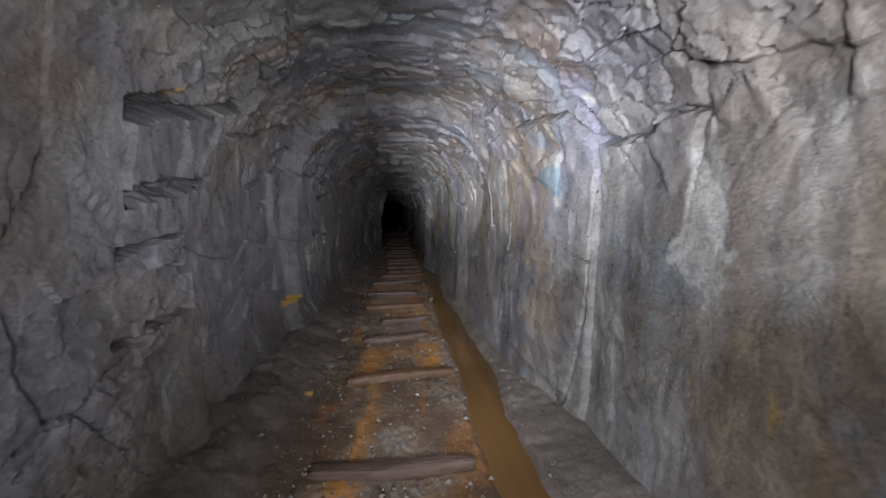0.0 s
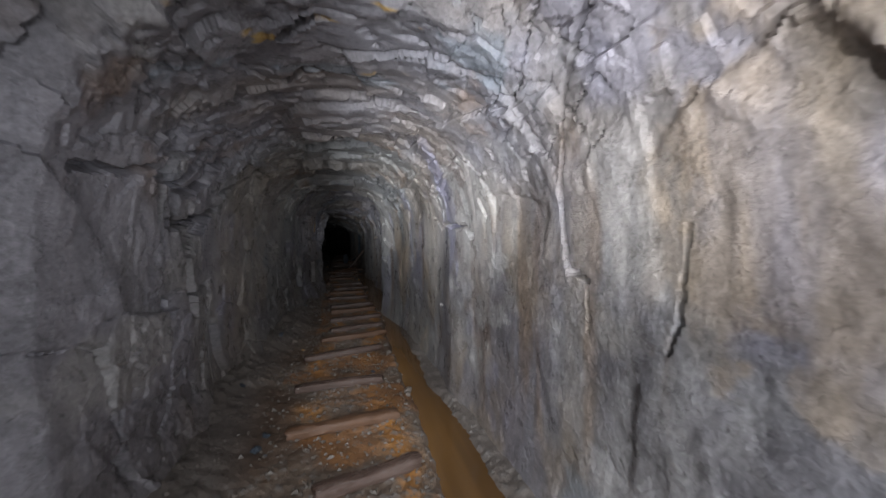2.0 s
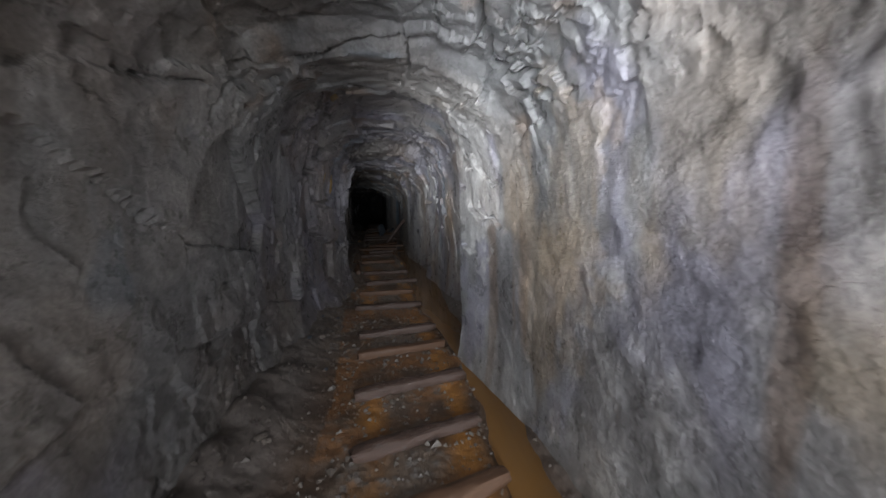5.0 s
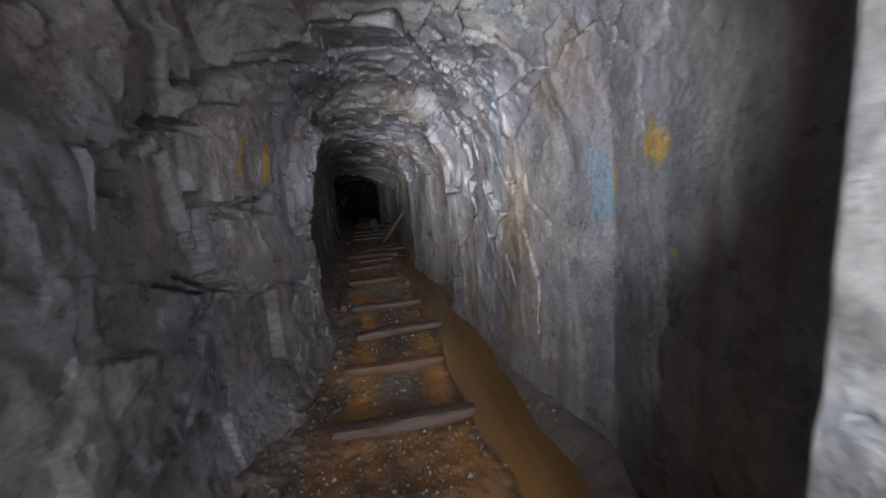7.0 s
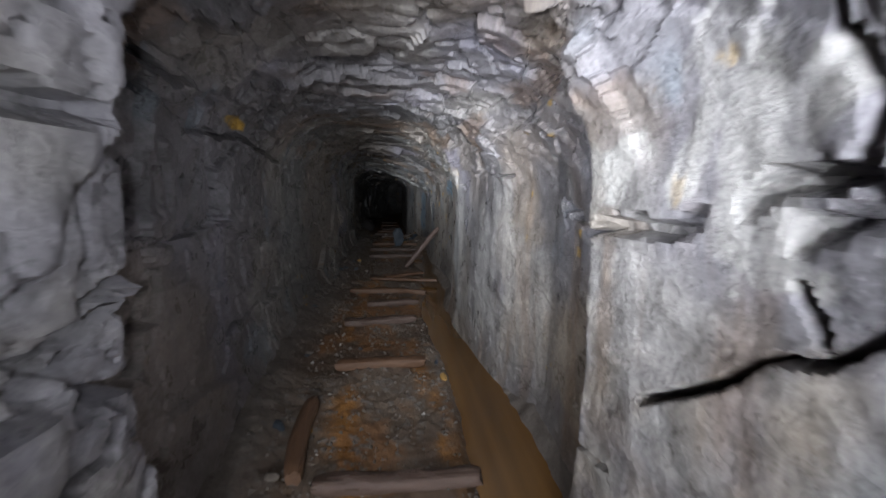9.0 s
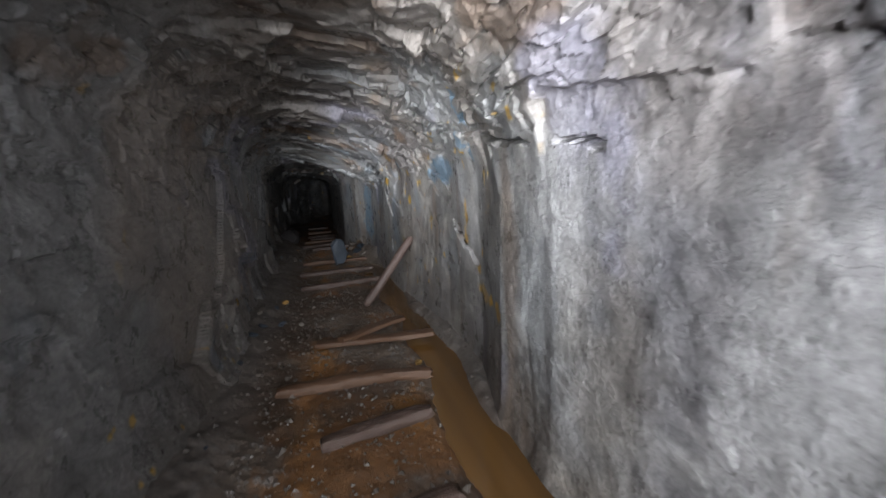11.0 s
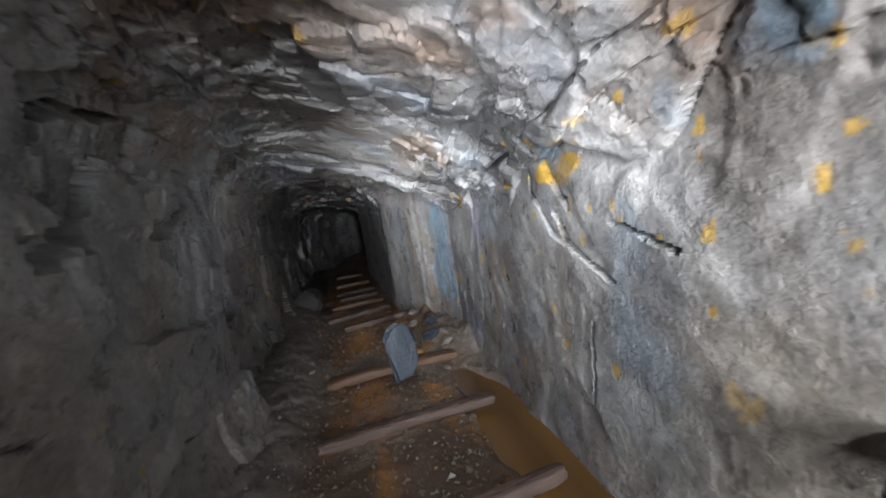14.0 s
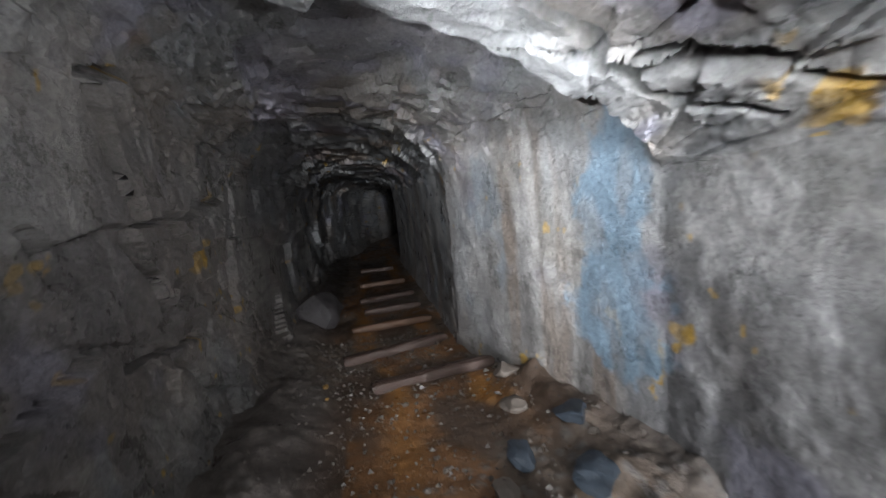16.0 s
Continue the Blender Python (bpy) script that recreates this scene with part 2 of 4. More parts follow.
# feather edges where thin plates have broken away
flake = fbm(Y * 1.7 + V * .6, V * 1.1, 130, 4) * 9
depth += (flake - np.floor(flake) - step(.88, 1, flake - np.floor(flake))) * .004 * (side_r + side_l)
for gap, width, deep, share, seed in ((big, .022, .07, .26, 7), (mid, .045, .045, .30, 8), (small, .10, .012, .3, 9)):
    edge = gap[1] - gap[0]
    open_ = (vnoise(Y * 1.3, V * 1.3, seed + 50) > 1 - share - .15) * (rough_part + (.35 * (1 - side_r) if gap is big else 0))
    depth -= deep * (1 - step(0, width, edge)) * np.clip(open_, 0, 1)
# loose rock banked against the feet of the walls
foot = np.exp(-((V / .34) ** 2)) * .16 * (.5 + fbm(Y * 1.2, V * 0, 90)) + np.exp(-(((GIRTH - V) / .26) ** 2)) * .05
depth += foot



def proud(height, *corners):
    """A block that stands out of the wall, with the corners (metres along, share of the girth)."""
    lo, hi = np.searchsorted(ys, [min(c[0] for c in corners) - .1, max(c[0] for c in corners) + .1])
    u, v = Y[lo:hi], V[lo:hi]
    kink = (small[2][lo:hi] - .5) * .018
    u, v = u + kink + (fbm(u * 7, v * 7, 141, 3) - .5) * .035, v + kink + (fbm(u * 7, v * 7, 145, 3) - .5) * .035
    inside = np.zeros(u.shape, bool)
    for (y1, f1), (y2, f2) in zip(corners, corners[1:] + corners[:1]):
        v1, v2 = f1 * GIRTH, f2 * GIRTH
        inside ^= ((v1 > v) != (v2 > v)) & (u < (y2 - y1) * (v - v1) / (v2 - v1 + 1e-9) + y1)
    depth[lo:hi] += inside * height * (.3 if corners[0][1] > .6 else 1)


proud(.03, (1.70, 0.309), (2.17, 0.327), (2.66, 0.353), (2.42, 0.303), (2.43, 0.291), (1.98, 0.280), (1.69, 0.275))
proud(.02, (1.68, 0.273), (1.97, 0.279), (2.03, 0.264), (1.67, 0.249))
proud(.03, (2.91, 0.646), (2.31, 0.654), (2.11, 0.679), (2.14, 0.712), (2.16, 0.771), (2.70, 0.736))
proud(.04, (3.39, 0.807), (2.74, 0.791), (2.17, 0.813), (2.28, 0.949), (3.45, 0.923))
proud(.025, (2.70, 0.692), (2.64, 0.687), (2.41, 0.703), (2.41, 0.714), (2.46, 0.719), (2.63, 0.707))
proud(.03, (6.10, 0.707), (5.43, 0.715), (4.96, 0.723), (4.80, 0.635), (4.97, 0.600), (5.42, 0.605))
proud(.05, (5.05, 0.312), (5.55, 0.329), (5.49, 0.353), (5.76, 0.397), (6.85, 0.409), (6.12, 0.333), (6.01, 0.305), (5.12, 0.286))
proud(.035, (8.82, 0.684), (8.69, 0.704), (8.44, 0.714), (8.41, 0.749), (8.59, 0.743), (8.72, 0.729), (8.84, 0.731))
proud(.04, (10.32, 0.325), (11.02, 0.396), (12.08, 0.352), (11.91, 0.153), (10.51, 0.209), (10.38, 0.275))
proud(.05, (11.60, 0.326), (12.02, 0.362), (13.37, 0.307), (13.64, 0.257), (12.14, 0.246), (11.68, 0.250), (11.47, 0.234))
proud(.04, (12.34, 0.622), (11.87, 0.665), (11.83, 0.717), (11.78, 0.724), (12.11, 0.731), (12.48, 0.739), (13.27, 0.720))
proud(.04, (11.60, 0.771), (11.49, 0.797), (11.32, 0.782), (11.20, 0.761), (11.43, 0.730))
proud(.05, (12.74, 0.315), (12.96, 0.297), (12.94, 0.230), (12.81, 0.235), (12.72, 0.279))
proud(.045, (12.55, 0.613), (12.24, 0.652), (11.89, 0.685), (11.82, 0.717), (12.16, 0.725), (12.46, 0.730), (13.21, 0.723))
proud(.03, (15.85, 0.586), (15.70, 0.620), (16.33, 0.688), (16.66, 0.698), (16.57, 0.594))
proud(.04, (17.49, 0.301), (18.28, 0.241), (18.21, 0.079), (16.70, 0.147), (17.05, 0.277))
proud(.05, (17.29, 0.317), (17.65, 0.305), (18.07, 0.271), (18.40, 0.195), (18.11, 0.150), (17.15, 0.215))
proud(.035, (18.15, 0.620), (18.07, 0.655), (18.25, 0.747), (18.42, 0.743), (18.35, 0.676))
proud(.03, (19.40, 0.635), (18.83, 0.794), (18.60, 0.711), (18.69, 0.647), (18.60, 0.558))
proud(.03, (19.00, 0.327), (19.73, 0.375), (20.01, 0.293), (19.59, 0.278), (19.06, 0.284))
proud(.03, (19.98, 0.591), (19.70, 0.603), (20.01, 0.651), (20.04, 0.683), (20.69, 0.650))
proud(.02, (21.88, 0.704), (20.76, 0.657), (20.30, 0.721), (20.41, 0.829), (20.70, 0.974), (21.91, 0.998))
proud(.05, (21.45, 0.326), (21.68, 0.343), (22.11, 0.306), (22.24, 0.277), (22.25, 0.219), (21.89, 0.190), (21.72, 0.265), (21.63, 0.287))

def soften(a):
    """Edges broken over two or three centimetres, as by wear."""
    p = np.pad(a, 1, "edge")
    p = (p[:-2] + 2 * p[1:-1] + p[2:]) / 4
    return (p[:, :-2] + 2 * p[:, 1:-1] + p[:, 2:]) / 4


depth = depth * .65 + soften(depth) * .35
worn = soften(soften(soften(depth)))
depth = depth + (worn - depth) * .75 * side_r
cracked = np.zeros_like(depth)


def crack(width, *points):
    """An open joint through the rock: widths in steps of about 8 mm, points as (metres along, share of the girth)."""
    half = width * .0026 + .002 if points[0][1] > .58 else width * .0042 + .004
    for (y1, f1), (y2, f2) in zip(points, points[1:]):
        a, b = np.array([y1, f1 * GIRTH]), np.array([y2, f2 * GIRTH])
        lo, hi = np.searchsorted(ys, [min(y1, y2) - .25, max(y1, y2) + .25])
        u, v = Y[lo:hi], V[lo:hi]
        kink = (small[2][lo:hi] - .5) * .006
        u, v = u + kink + (fbm(u * 8, v * 8, 101, 3) - .5) * .05, v + kink + (fbm(u * 8, v * 8, 105, 3) - .5) * .05
        way = b - a
        t = np.clip(((u - a[0]) * way[0] + (v - a[1]) * way[1]) / (way @ way + 1e-9), 0, 1)
        du, dv = u - a[0] - t * way[0], v - a[1] - t * way[1]
        d = np.hypot(du, dv)
        w = half * (.55 + .9 * vnoise(u * 5, v * 5, 103))
        cut = 1 - step(w * .55, w * 1.1 + .007, d)
        cracked[lo:hi] = np.maximum(cracked[lo:hi], cut * (.03 + .032 * width))
        # the rock above an open joint stands a little proud of that below
        side = (du * way[1] - dv * way[0]) / (np.hypot(*way) + 1e-9) * (1 if way[0] < 0 else -1) * np.where(F[lo:hi] > .5, 1, -1)
        depth[lo:hi] += np.tanh(side / .02) * np.exp(-(d / .16) ** 2) * .0015 * width


crack(3, (1.69, 0.317), (1.83, 0.323), (2.02, 0.333))
crack(3, (1.69, 0.311), (1.89, 0.319), (2.16, 0.329), (2.63, 0.353), (2.66, 0.367), (2.66, 0.379), (2.47, 0.401))
crack(2, (2.65, 0.381), (2.75, 0.398), (2.63, 0.415))
crack(2, (2.32, 0.335), (2.42, 0.305), (2.43, 0.291), (2.32, 0.286), (2.13, 0.282), (1.98, 0.279), (1.79, 0.277), (1.69, 0.274))
crack(1, (1.98, 0.279), (1.99, 0.272), (2.03, 0.264))
crack(2, (2.03, 0.263), (1.88, 0.255), (1.76, 0.250), (1.66, 0.249))
crack(1, (2.03, 0.264), (2.06, 0.233), (2.17, 0.215), (2.17, 0.184))
crack(2, (2.17, 0.181), (1.98, 0.183), (1.81, 0.185), (1.80, 0.175), (1.61, 0.179))
crack(1, (1.81, 0.185), (1.82, 0.203))
crack(1, (2.45, 0.313), (2.97, 0.334), (3.73, 0.381))
crack(1, (2.64, 0.153), (2.86, 0.178), (2.91, 0.195))
crack(2, (2.90, 0.645), (2.31, 0.653))
crack(3, (2.31, 0.653), (2.15, 0.673), (2.11, 0.680), (1.89, 0.686))
crack(1, (1.89, 0.686), (1.68, 0.687), (1.54, 0.682), (1.36, 0.683))
crack(2, (1.88, 0.624), (2.02, 0.654), (2.11, 0.679), (2.14, 0.712), (2.15, 0.766), (2.16, 0.823), (2.23, 0.896), (2.32, 0.967))
crack(1, (2.28, 0.767), (2.16, 0.770))
crack(3, (3.71, 0.275), (3.78, 0.303), (3.76, 0.321), (3.77, 0.350), (3.78, 0.399), (3.77, 0.419), (3.79, 0.452), (3.76, 0.478), (3.73, 0.491))
crack(3, (3.73, 0.497), (3.74, 0.507), (3.71, 0.524))
crack(2, (3.33, 0.317), (3.62, 0.333), (3.76, 0.347))
crack(1, (3.00, 0.283), (3.17, 0.289), (3.46, 0.301), (3.68, 0.313))
crack(1, (3.32, 0.274), (3.51, 0.278))
crack(1, (3.38, 0.354), (3.63, 0.366), (3.76, 0.385))
crack(2, (4.01, 0.309), (4.37, 0.316), (4.79, 0.329))
crack(2, (4.69, 0.323), (4.80, 0.283), (4.90, 0.227))
crack(1, (4.70, 0.341), (5.07, 0.383), (5.31, 0.411))
crack(2, (4.21, 0.459), (4.19, 0.478), (4.00, 0.493))
crack(1, (4.33, 0.419), (4.74, 0.473), (4.48, 0.492), (4.58, 0.509))
crack(2, (3.20, 0.588), (3.53, 0.631), (3.72, 0.659), (3.85, 0.712), (3.83, 0.729), (3.81, 0.741), (3.67, 0.746))
crack(1, (3.67, 0.747), (3.67, 0.787))
crack(1, (3.23, 0.725), (3.23, 0.751), (3.29, 0.783))
crack(3, (4.90, 0.367), (4.93, 0.357), (4.89, 0.345), (4.82, 0.342), (4.79, 0.329))
crack(3, (4.77, 0.316), (4.85, 0.322), (4.88, 0.326), (4.90, 0.335), (4.94, 0.343), (5.16, 0.362), (5.13, 0.368), (5.27, 0.381), (5.41, 0.414))
crack(3, (4.78, 0.317), (4.81, 0.299), (4.80, 0.293), (4.85, 0.273), (4.86, 0.256))
crack(2, (5.04, 0.313), (5.05, 0.300), (5.01, 0.286), (4.90, 0.285))
crack(2, (4.88, 0.311), (5.10, 0.322), (5.31, 0.342))
crack(3, (5.05, 0.312), (5.17, 0.311), (5.55, 0.329), (5.49, 0.353), (5.67, 0.369), (5.76, 0.397))
crack(3, (5.12, 0.286), (5.53, 0.291), (6.01, 0.305), (6.02, 0.325), (6.12, 0.333), (6.58, 0.363), (6.88, 0.408), (7.26, 0.472), (6.89, 0.492), (6.89, 0.504), (7.44, 0.533), (8.04, 0.603), (7.66, 0.664))
crack(2, (8.06, 0.328), (8.14, 0.373), (8.37, 0.445), (8.20, 0.499), (8.12, 0.536))
crack(2, (6.49, 0.303), (6.71, 0.329))
crack(1, (5.20, 0.220), (5.56, 0.224), (5.62, 0.227), (5.57, 0.209), (5.50, 0.209), (5.48, 0.184))
crack(3, (4.87, 0.255), (4.88, 0.235), (4.85, 0.208))
crack(1, (5.78, 0.121), (5.77, 0.076))
crack(2, (5.93, 0.578), (5.69, 0.595), (5.44, 0.599))
crack(1, (5.33, 0.607), (5.28, 0.623), (5.27, 0.641), (5.18, 0.649))
crack(2, (5.13, 0.636), (4.99, 0.654), (4.93, 0.669))
crack(2, (6.10, 0.707), (5.76, 0.719), (5.43, 0.715), (5.22, 0.719), (4.96, 0.723))
crack(1, (5.89, 0.669), (5.68, 0.680), (5.50, 0.675))
crack(1, (6.93, 0.566), (6.73, 0.612), (6.47, 0.630))
crack(1, (4.80, 0.698), (4.72, 0.711))
crack(1, (5.89, 0.839), (5.59, 0.837))
crack(1, (5.46, 0.499), (5.49, 0.510), (5.47, 0.538))
crack(2, (10.84, 0.450), (10.91, 0.487), (10.81, 0.506), (11.60, 0.561), (11.14, 0.640))
crack(2, (11.59, 0.373), (11.40, 0.421), (11.35, 0.461))
crack(2, (10.32, 0.328), (10.56, 0.345), (10.87, 0.389))
crack(2, (10.12, 0.292), (10.25, 0.301), (10.55, 0.311))
crack(2, (9.88, 0.282), (10.08, 0.281))
crack(2, (10.39, 0.277), (10.59, 0.274), (11.06, 0.273), (11.37, 0.283), (11.45, 0.315))
crack(1, (10.19, 0.233), (10.51, 0.206))
crack(3, (8.86, 0.731), (8.76, 0.739), (8.66, 0.747), (8.59, 0.745))
crack(3, (8.72, 0.729), (8.60, 0.741), (8.49, 0.746), (8.39, 0.753))
crack(2, (9.00, 0.789), (8.89, 0.795), (8.78, 0.796))
crack(1, (9.01, 0.716), (8.93, 0.719))
crack(2, (8.92, 0.677), (8.87, 0.686))
crack(2, (8.91, 0.700), (8.86, 0.698), (8.80, 0.700))
crack(2, (8.79, 0.683), (8.74, 0.695), (8.69, 0.703))
crack(1, (8.68, 0.705), (8.51, 0.715), (8.44, 0.713))
crack(2, (9.49, 0.333), (9.61, 0.342), (9.91, 0.394))
crack(3, (10.27, 0.303), (10.38, 0.307), (10.55, 0.311))
crack(2, (10.33, 0.233), (10.44, 0.221), (10.62, 0.205))
crack(2, (10.69, 0.371), (10.87, 0.393), (11.17, 0.428))
crack(2, (11.47, 0.389), (11.48, 0.421), (11.45, 0.448))
crack(2, (10.87, 0.273), (11.10, 0.273), (11.27, 0.284))
crack(1, (11.39, 0.157), (11.67, 0.159), (11.71, 0.183))
crack(1, (11.22, 0.132), (11.38, 0.152))
crack(3, (11.17, 0.545), (11.24, 0.565), (11.00, 0.610), (10.94, 0.628))
crack(1, (11.11, 0.595), (11.15, 0.634))
crack(1, (11.33, 0.697), (11.19, 0.718), (11.00, 0.727))
crack(1, (11.56, 0.727), (11.33, 0.755), (11.12, 0.760))
crack(1, (10.82, 0.723), (10.69, 0.749), (10.57, 0.762))
crack(1, (11.15, 0.813), (10.99, 0.847))
crack(2, (10.85, 0.774), (10.74, 0.811), (10.69, 0.847), (10.71, 0.892))
crack(2, (11.81, 0.293), (11.94, 0.292), (12.06, 0.295))
crack(2, (11.79, 0.221), (11.98, 0.221), (12.14, 0.246))
crack(2, (11.63, 0.214), (11.63, 0.199), (11.67, 0.176), (11.65, 0.167), (11.58, 0.167))
crack(2, (11.92, 0.179), (11.90, 0.171), (11.75, 0.179))
crack(1, (11.70, 0.297), (11.62, 0.283), (11.56, 0.279))
crack(2, (12.11, 0.637), (11.87, 0.664), (11.88, 0.683), (11.82, 0.705), (11.83, 0.717), (11.78, 0.724))
crack(2, (11.94, 0.727), (11.71, 0.725))
crack(3, (11.50, 0.728), (11.43, 0.730), (11.29, 0.749), (11.20, 0.761), (11.10, 0.756), (11.04, 0.745))
crack(2, (11.20, 0.763), (11.32, 0.782), (11.42, 0.795), (11.51, 0.796), (11.60, 0.771))
crack(3, (11.05, 0.717), (10.98, 0.724), (10.91, 0.728))
crack(3, (12.15, 0.256), (12.05, 0.249), (12.01, 0.239), (11.94, 0.233), (11.91, 0.229))
crack(3, (12.87, 0.229), (12.80, 0.193), (12.63, 0.193), (12.10, 0.209), (12.03, 0.211))
crack(2, (12.08, 0.199), (12.06, 0.187), (11.96, 0.186))
crack(3, (12.60, 0.366), (12.65, 0.379), (12.73, 0.397), (12.82, 0.425))
crack(2, (12.66, 0.351), (12.93, 0.345), (13.08, 0.355), (12.97, 0.392), (12.95, 0.420))
crack(2, (12.67, 0.347), (12.73, 0.315), (12.78, 0.275), (12.62, 0.265), (12.15, 0.257))
crack(2, (13.19, 0.333), (13.35, 0.287), (13.12, 0.249))
crack(2, (13.24, 0.315), (13.87, 0.331), (14.87, 0.311))
crack(2, (12.96, 0.297), (12.99, 0.273))
crack(3, (13.20, 0.725), (12.87, 0.737), (12.39, 0.730), (12.16, 0.726))
crack(3, (12.06, 0.722), (11.95, 0.719), (11.81, 0.717))
crack(3, (12.31, 0.835), (12.15, 0.809), (12.03, 0.791), (11.95, 0.773))
crack(3, (11.95, 0.774), (11.85, 0.765), (11.77, 0.751))
crack(1, (12.89, 0.905), (12.42, 0.899))
crack(2, (11.93, 0.738), (11.87, 0.759))
crack(1, (14.27, 0.699), (13.76, 0.705))
crack(2, (16.41, 0.500), (16.61, 0.505), (16.72, 0.521), (16.72, 0.552))
crack(3, (15.87, 0.681), (15.57, 0.695), (15.45, 0.701))
crack(1, (15.45, 0.699), (15.23, 0.707))
crack(2, (15.08, 0.709), (14.87, 0.713))
crack(1, (16.79, 0.779), (16.50, 0.809), (16.29, 0.831))
crack(2, (16.96, 0.393), (17.47, 0.348), (17.49, 0.309))
crack(2, (17.49, 0.301), (18.28, 0.241), (18.52, 0.167), (18.34, 0.071), (18.45, 0.000))
crack(2, (16.41, 1.000), (16.12, 1.000), (15.87, 1.000))
crack(1, (17.68, 0.272), (17.62, 0.239), (17.53, 0.194))
crack(2, (17.21, 0.510), (17.30, 0.529), (17.51, 0.564), (17.56, 0.599))
crack(3, (17.56, 0.607), (17.21, 0.655), (16.72, 0.697))
crack(2, (17.82, 0.630), (17.58, 0.695))
crack(2, (17.32, 0.703), (16.90, 0.731))
crack(1, (17.36, 0.719), (17.11, 0.740))
crack(1, (17.65, 0.650), (17.48, 0.681))
crack(3, (16.19, 0.687), (16.11, 0.684), (16.06, 0.683))
crack(2, (16.75, 0.791), (16.61, 0.803), (16.52, 0.813))
crack(1, (16.42, 0.819), (16.34, 0.822), (16.24, 0.832))
crack(1, (16.84, 0.627), (16.63, 0.633), (16.57, 0.646), (16.49, 0.648), (16.40, 0.657))
crack(2, (19.00, 0.327), (19.40, 0.349))
crack(2, (19.00, 0.327), (19.05, 0.308), (19.06, 0.287), (19.14, 0.275))
crack(2, (18.82, 0.277), (19.08, 0.277))
crack(2, (18.99, 0.395), (19.13, 0.419), (19.08, 0.441), (18.89, 0.481), (18.81, 0.487))
crack(2, (20.13, 0.299), (19.84, 0.280), (19.59, 0.279))
crack(1, (20.13, 0.280), (20.37, 0.245), (21.15, 0.121))
crack(2, (20.28, 0.555), (20.03, 0.644))
crack(2, (19.20, 0.600), (19.39, 0.647), (19.43, 0.717), (19.22, 0.761), (18.83, 0.793))
crack(1, (18.54, 0.550), (18.63, 0.581), (18.70, 0.644))
crack(2, (18.43, 0.567), (18.42, 0.585), (18.40, 0.604))
crack(3, (18.08, 0.625), (18.05, 0.645), (17.98, 0.663), (17.80, 0.686))
crack(1, (18.81, 0.749), (18.56, 0.769))
crack(1, (19.00, 0.835), (19.05, 0.909))
crack(1, (19.07, 0.270), (19.11, 0.240), (18.93, 0.212))
crack(3, (20.01, 0.651), (19.94, 0.663), (19.75, 0.661), (19.59, 0.657), (19.56, 0.658))
crack(3, (19.32, 0.645), (19.28, 0.667), (19.22, 0.702), (19.15, 0.727), (19.10, 0.741))
crack(3, (20.82, 0.491), (20.91, 0.501), (20.96, 0.520), (20.99, 0.562), (21.04, 0.601), (20.76, 0.646))
crack(2, (20.49, 0.589), (20.04, 0.683))
crack(1, (20.44, 0.569), (20.23, 0.601))
crack(2, (19.19, 0.745), (19.13, 0.761), (19.10, 0.770))
crack(3, (22.18, 0.359), (22.55, 0.412), (22.98, 0.453), (23.18, 0.502), (23.40, 0.522))
crack(2, (21.45, 0.326), (21.68, 0.343), (21.85, 0.325), (22.11, 0.306), (22.24, 0.277), (22.17, 0.245), (22.25, 0.219), (21.95, 0.207), (21.89, 0.190))
crack(2, (21.48, 0.319), (21.63, 0.287), (21.73, 0.269), (21.69, 0.252), (21.85, 0.221), (21.90, 0.195))
crack(1, (21.72, 0.265), (22.16, 0.269), (22.88, 0.279))
crack(1, (21.57, 0.162), (21.95, 0.155), (22.12, 0.155))
crack(3, (22.40, 0.515), (22.44, 0.559), (22.26, 0.607), (21.90, 0.655))
crack(3, (21.08, 0.571), (20.88, 0.614), (20.73, 0.653))
crack(3, (21.05, 0.593), (21.06, 0.623), (20.93, 0.657), (20.77, 0.687))
crack(2, (20.73, 0.659), (20.57, 0.688))
depth -= cracked
undercut = cracked * .05

# colours of the rock and its stains
tone = np.zeros(Y.shape + (3,)) + np.array((.230, .222, .246))
tone = mix(tone, (.228, .230, .232), step(5.5, 6.5, Y) * (1 - step(9, 10, Y)) + step(13.5, 15.5, Y))
tone = mix(tone, (.25, .205, .17), step(.46, .66, fbm(Y * 1.1 + 5, V * 1.1, 200, 6)) * .6)
tone = mix(tone, (.13, .122, .126), step(.48, .70, fbm(Y * .9, V * .9 + 7, 210, 6)) * .6)
tone = mix(tone, (.27, .262, .33), step(.55, .68, fbm(Y * 2.6, V * 2.0, 220, 5)) * step(.46, .6, fbm(Y * .8, V * .8, 222)) * .6)
tone = mix(tone, (.36, .345, .325), step(.55, .70, fbm(Y * 1.6 + 12, V * 1.9, 224, 6)) * .5)
tone = mix(tone, (.30, .24, .175), step(.50, .66, fbm(Y * 1.9 + 60, V * 1.3, 226, 6)) * (side_r + .3 * roof) * .6 * (1 - .65 * step(12.5, 15, Y)))
tone = mix(tone, (.40, .39, .385), step(.54, .66, fbm(Y * 2.3, V * 1.3 + 31, 228, 6)) * side_r * .5)
tone = mix(tone, (.19, .12, .075), step(.58, .76, fbm(Y * 6, V * .7, 230, 5)) * side_r * .45)
tone = mix(tone, (.15, .14, .14), step(.56, .74, fbm(Y * 8, V * .6, 235, 5)) * (side_l + side_r) * .45)
tone *= (.86 + .28 * small[2])[..., None] * (.88 + .24 * mid[2])[..., None]
